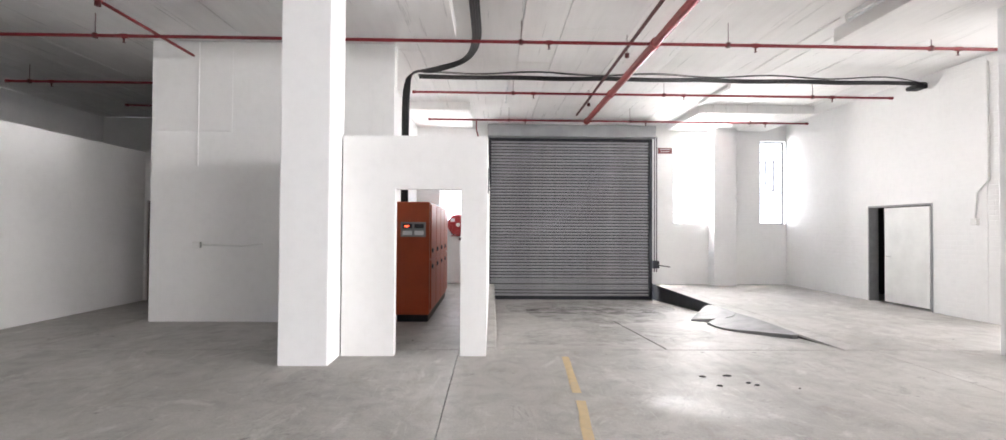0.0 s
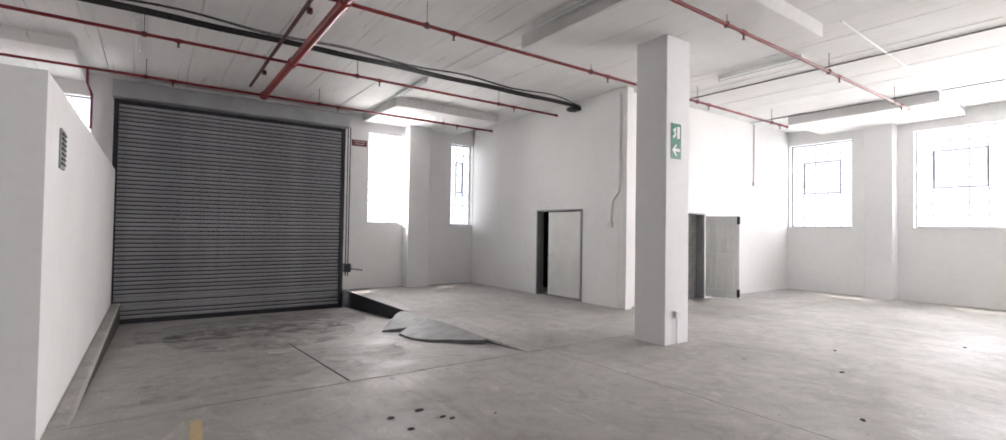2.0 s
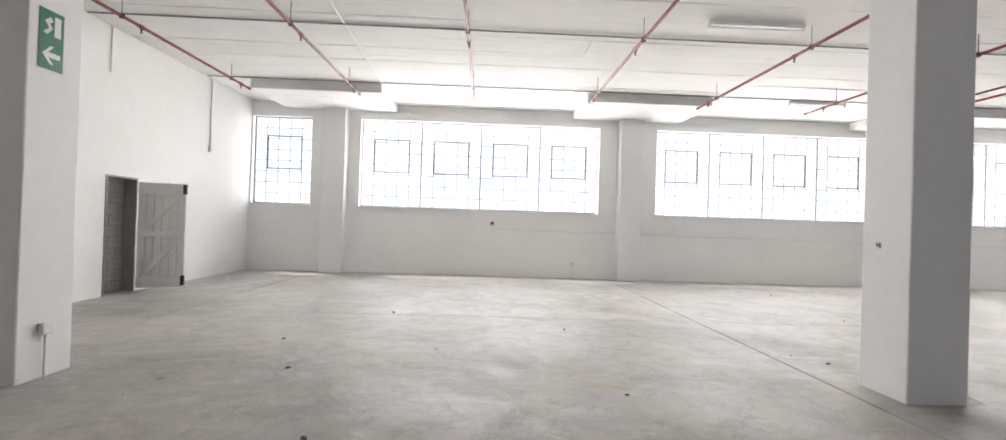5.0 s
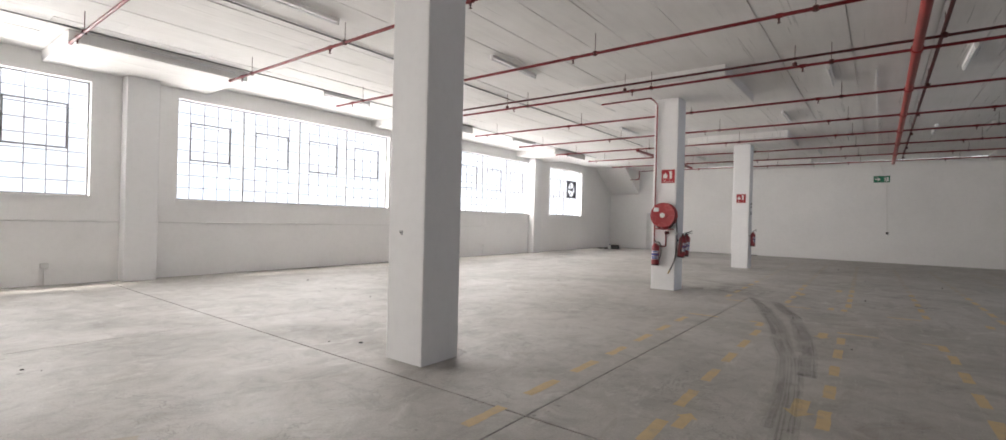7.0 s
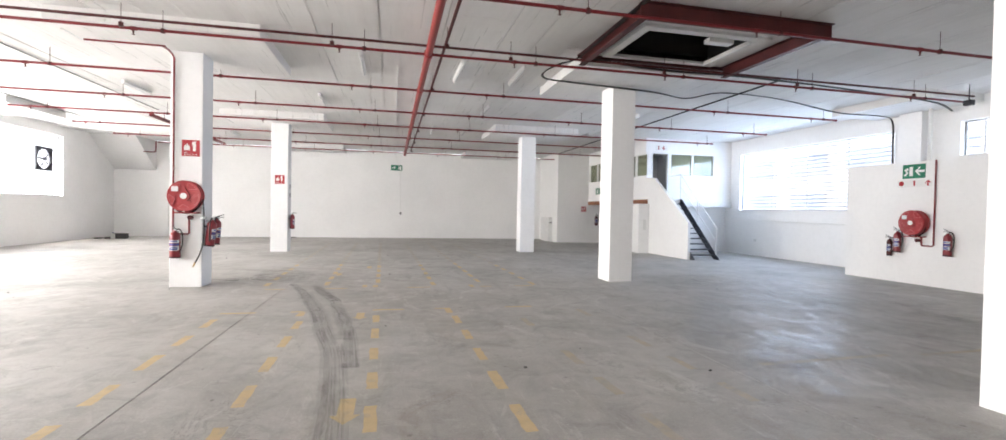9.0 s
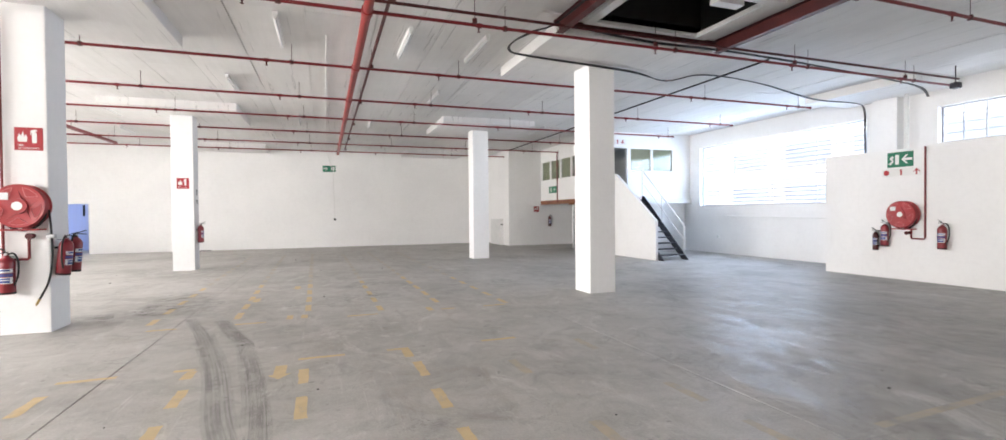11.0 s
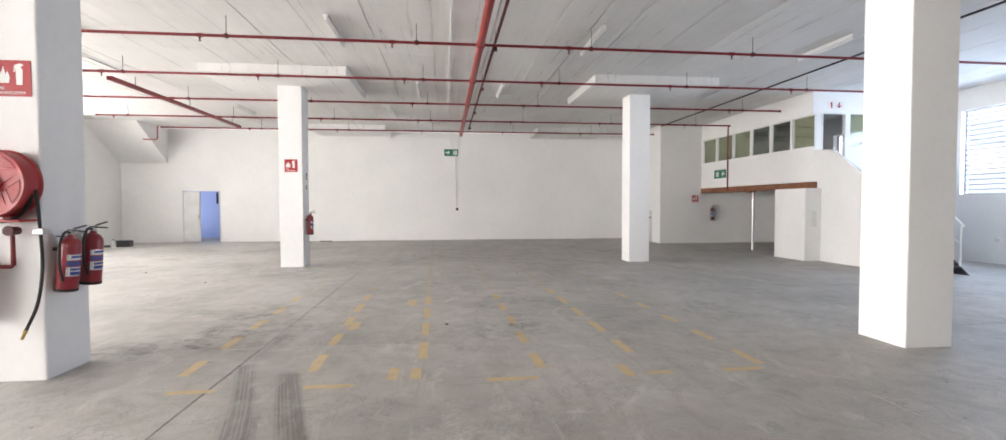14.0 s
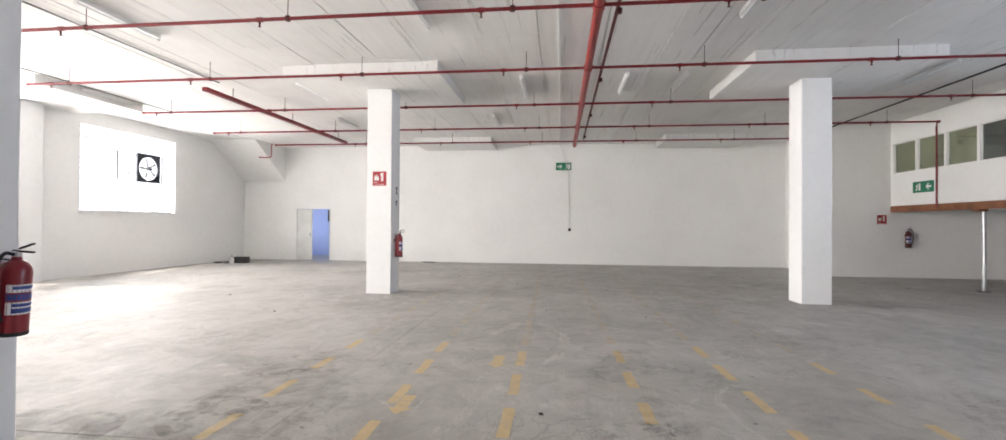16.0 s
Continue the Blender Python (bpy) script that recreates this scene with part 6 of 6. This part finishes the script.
tape = thing("tape_strip", "short white strip of tape stuck to the ramp", "tape", loc=(2.05, 7.35, RZ * (7.35 - RY0) / (RY1 - RY0) + 0.003), rz=-8)
b = bmesh.new()
rbox(b, -0.11, -0.016, 0.0, 0.11, 0.016, 0.003, 0.001, 1)
part("tape", b, M_LABELWHITE, tape)
for x, y, s in ((2.3, 4.11, 0.035), (2.57, 4.14, 0.045), (2.67, 3.9, 0.03), (2.72, 3.83, 0.03), (2.34, 3.81, 0.03), (7.1, 2.6, 0.03), (5.6, 1.9, 0.035)):
    chip = thing("floor_chip", "small dark lump stuck to the floor", "debris", "lumps on the floor", loc=(x, y, 0), rz=x * 70)
    b = lathe(bmesh.new(), [(s, 0.0), (s * 0.9, 0.006), (s * 0.5, 0.011), (s * 0.2, 0.012)], 9, Matrix.Diagonal((1, 0.6, 1, 1)))
    part("lump", b, M_DEBRIS, chip)

# ---- floor markings ----
marks = thing("bay_markings", "worn yellow dashed bay lines painted on the floor", "marking", "", "structure")


def mark(x0, y0, x1, y1, w=0.1, mat=M_YELLOW):
    d = Vector((x1 - x0, y1 - y0, 0))
    n = Vector((-d.y, d.x, 0)).normalized() * (w / 2)
    b = bmesh.new()
    ring = []
    k = 5
    for i in range(k + 1):
        p = Vector((x0, y0, 0.0022)) + d * (i / k)
        ring.append(p + n * rng.uniform(0.8, 1.08))
    for i in range(k, -1, -1):
        p = Vector((x0, y0, 0.0022)) + d * (i / k)
        ring.append(p - n * rng.uniform(0.8, 1.08))
    b.faces.new([b.verts.new(p) for p in ring])
    part("dash", b, mat, marks)


# bay lines run along y, in two rows of bays with an aisle between, a little off square
SKEW = 0.018
NEAR_ROW = ((5.20, -2.11), (4.10, -2.72), (3.12, -2.95), (2.03, -2.76), (1.10, -3.3), (0.06, -3.8))
FAR_ROW = ((5.20, -10.45, 0.45), (4.10, -10.45, 0.48), (3.12, -10.7, 0.6), (2.03, -10.3, 0.46), (1.04, -10.65, 0.5), (-0.04, -10.16, 0.44))


def bay_x(x, y):
    return x + SKEW * (-y - 3.0)


for x, start in NEAR_ROW:
    y = start
    while y > -7.45:
        if x > 2 or rng.random() < 0.6:
            e = y - rng.uniform(0.42, 0.5)
            mark(bay_x(x, y), y, bay_x(x, e), e, 0.1, M_YELLOW if x > 2 else M_FADED)
        y -= 0.83
for x, start, run in FAR_ROW:
    y = start
    while y > -22.5:
        e = y - run * rng.uniform(0.92, 1.06)
        mark(bay_x(x, y), y, bay_x(x, e), e, 0.1, M_YELLOW if y > -14.0 else M_FADED)
        y -= 0.83 if run < 0.55 else 0.88
for y, segs, mat in ((-7.93, ((5.34, 4.87), (4.41, 4.22), (3.27, 2.80), (2.35, 2.14), (1.24, 0.8)), M_YELLOW), (-10.05, ((5.25, 4.9), (4.2, 3.8), (2.69, 2.24), (1.26, 1.03), (0.54, 0.15)), M_YELLOW), (-10.09, ((3.26, 3.06),), M_PALELINE)):
    for a, c in segs:
        mark(a, y, c, y, 0.085, mat)
for x, ya, yb in ((4.24, -7.62, -7.88), (2.15, -7.58, -7.97), (3.5, -10.14, -10.45), (3.3, -10.14, -10.42), (1.42, -9.99, -10.29)):
    mark(x, ya, x, yb, 0.1)


def arrow(x, y, s, way):
    """A short painted arrow along y."""
    b = bmesh.new()
    for ring in (((-0.045, 0), (0.045, 0), (0.045, 0.24), (-0.045, 0.24)), ((-0.085, 0.24), (0.085, 0.24), (0.0, 0.36))):
        b.faces.new([b.verts.new((x + a * s, y + way * c * s, 0.0022)) for a, c in ring])
    part("arrow", b, M_YELLOW, marks)


arrow(3.98, -3.1, 1.0, -1)
arrow(3.32, -4.42, 1.35, 1)
arrow(3.42, -7.76, 1.25, 1)
arrow(4.16, -12.32, 1.2, 1)
arrow(3.55, -13.7, 1.3, 1)
for a, c in ((-0.7, -2.4), (-2.8, -4.3), (-4.8, -5.6)):
    mark(a, -4.66, c, -4.72, 0.08, M_FADED)
mark(0.9, 3.4, 0.75, 2.0, 0.09)
mark(0.98, 4.9, 0.9, 3.6, 0.09)
mark(6.86, -0.16, 6.68, -0.56, 0.1, M_FADED)


def swath(name, pts, w, mat, label, category="stain", z=0.0035):
    """A curved strip lying on the floor."""
    path = smooth_path([(p[0], p[1], z) for p in pts], 8)
    b = bmesh.new()
    rows = []
    for i, p in enumerate(path):
        d = (path[min(i + 1, len(path) - 1)] - path[max(i - 1, 0)]).normalized()
        n = Vector((-d.y, d.x, 0)) * (w / 2)
        rows.append((b.verts.new(p + n), b.verts.new(p - n)))
    for p, q in zip(rows, rows[1:]):
        b.faces.new((p[0], p[1], q[1], q[0]))
    return tagged(part(name, b, mat), label, category)


def tyre(pts, w):
    """Rubber laid down as a handful of ragged streaks side by side."""
    root = thing("tyre_mark", "faint dark curved rubber tyre mark on the floor", "tyre mark")
    for k in range(7):
        o = (k / 6 - 0.5) * w
        a = rng.randrange(0, 2) if k in (0, 6) else 0
        line = [(p[0] + o + rng.uniform(-0.008, 0.008), p[1]) for p in pts[a:len(pts) - (rng.randrange(0, 2) if k in (0, 1, 5, 6) else 0)]]
        ob = swath("streak", line, w / 7 * rng.uniform(1.5, 2.3), M_TYRE, "", "", 0.003 + 0.0004 * k)
        ob.parent = root


tyre([(4.88, -10.7), (4.48, -9.5), (4.16, -8.35), (3.96, -7.5), (3.76, -6.5), (3.6, -5.8), (3.46, -4.6), (3.38, -3.55), (3.33, -2.85)], 0.2)
tyre([(4.43, -10.4), (4.08, -9.3), (3.9, -8.8), (3.8, -8.25), (3.68, -7.6), (3.56, -6.9), (3.48, -6.25), (3.38, -5.2)], 0.17)
patch("scuffed_patch", [(2.7, -13.0), (2.5, -13.5), (2.2, -14.15), (1.85, -14.05), (1.8, -13.4), (2.35, -12.9)], 0.004, M_SCUFF, "broken scuffed patch in the floor")
patch("scuffed_patch", [(4.8, -11.4), (5.4, -11.2), (5.9, -11.6), (5.8, -12.6), (5.2, -13.0), (4.7, -12.2)], 0.004, M_SCUFF, "broken scuffed patch in the floor")
patch("scuffed_patch", [(2.35, -12.3), (2.1, -12.6), (1.88, -12.1), (1.95, -11.6), (2.25, -11.75)], 0.0045, M_SCUFF, "brown broken patch in the floor")
patch("oil_stain", [(6.0, -10.95), (7.2, -11.1), (7.4, -11.5), (6.2, -11.6)], 0.004, M_OIL, "dark stain at the foot of a column")
patch("oil_stain", [(0.6, 5.6), (1.6, 5.5), (3.2, 6.0), (3.4, 7.0), (1.8, 7.4), (0.7, 6.8)], 0.005, M_SCUFF, "dark grime on the ramp", True)
patch("oil_stain", [(0.5, 9.4), (2.4, 9.0), (4.0, 9.6), (4.3, 11.2), (3.0, 12.0), (1.4, 11.6), (0.5, 11.0)], 0.0065, M_OIL, "dark grime spread over the foot of the ramp", True)
for pts in ([(5.3, -12.9), (5.9, -12.6), (6.2, -13.2), (5.5, -13.6), (5.0, -13.3)], [(5.6, -11.3), (6.2, -11.2), (6.3, -11.7), (5.7, -12.1), (5.2, -11.9)], [(2.0, -11.5), (2.6, -11.3), (2.7, -11.8), (2.1, -12.0)], [(-1.2, -12.0), (-0.4, -11.8), (-0.3, -12.5), (-1.0, -12.9)]):
    patch("scuffed_patch", pts, 0.0042, M_SCUFF, "brown flaked patch in the floor surface")
patch("oil_stain", [(6.36, -3.3), (6.5, -3.6), (7.0, -3.62), (7.08, -3.3)], 0.0045, M_OIL, "black grime round the foot of a column")

# added glossy sheet, laid where the west window's reflection falls
patch("floor_sheen", [(-0.3, -4.0), (-1.6, -3.6), (-4.2, -4.6), (-6.6, -7.4), (-6.2, -10.6), (-4.4, -11.6), (-2.6, -9.4), (-0.7, -6.4)], 0.0016, M_FLOORSHEEN, "thin glossy sheet added on the concrete floor for window sheen", False, "coating", kind="structure")

# ---- neighbouring building across the western yard ----
M_FACADE = paint("pale_facade_render", (0.62, 0.62, 0.62), 0.8, vary=0.08, scale=0.8)
M_FACEGLASS = paint("pale_blue_facade_glass", (0.36, 0.41, 0.5), 0.25, vary=0.12, scale=0.6)
M_FACEFRAME = paint("grey_facade_frame", (0.42, 0.43, 0.45), 0.5)
neigh = thing("neighbour_building", "pale rendered building with bluish windows across the yard", "building", loc=(-24.0, -14.0, -0.8))
part("wall", wall_grid(bmesh.new(), "x", -0.3, 0.0, -22.0, 18.0, 0.0, 11.0), M_FACADE, neigh)
b = bmesh.new()
rbox(b, -8.0, -22.2, 11.0, 0.2, 18.2, 11.3, 0.03, 1)
part("roof", b, M_FACEFRAME, neigh)
for r, z in enumerate((2.6, 5.2, 8.2)):
    for k in range(9):
        y = -19.5 + k * 4.2
        b = bmesh.new()
        rbox(b, 0.003, y, z, 0.05, y + 2.9, z + 1.3, 0.01, 1)
        w = part("window", b, M_FACEFRAME, neigh)
        for i in range(2):
            b = bmesh.new()
            rbox(b, 0.051, y + 0.08 + i * 1.4, z + 0.08, 0.06, y + 1.42 + i * 1.4, z + 1.22, 0.003, 1)
            part("pane", b, M_FACEGLASS, w)
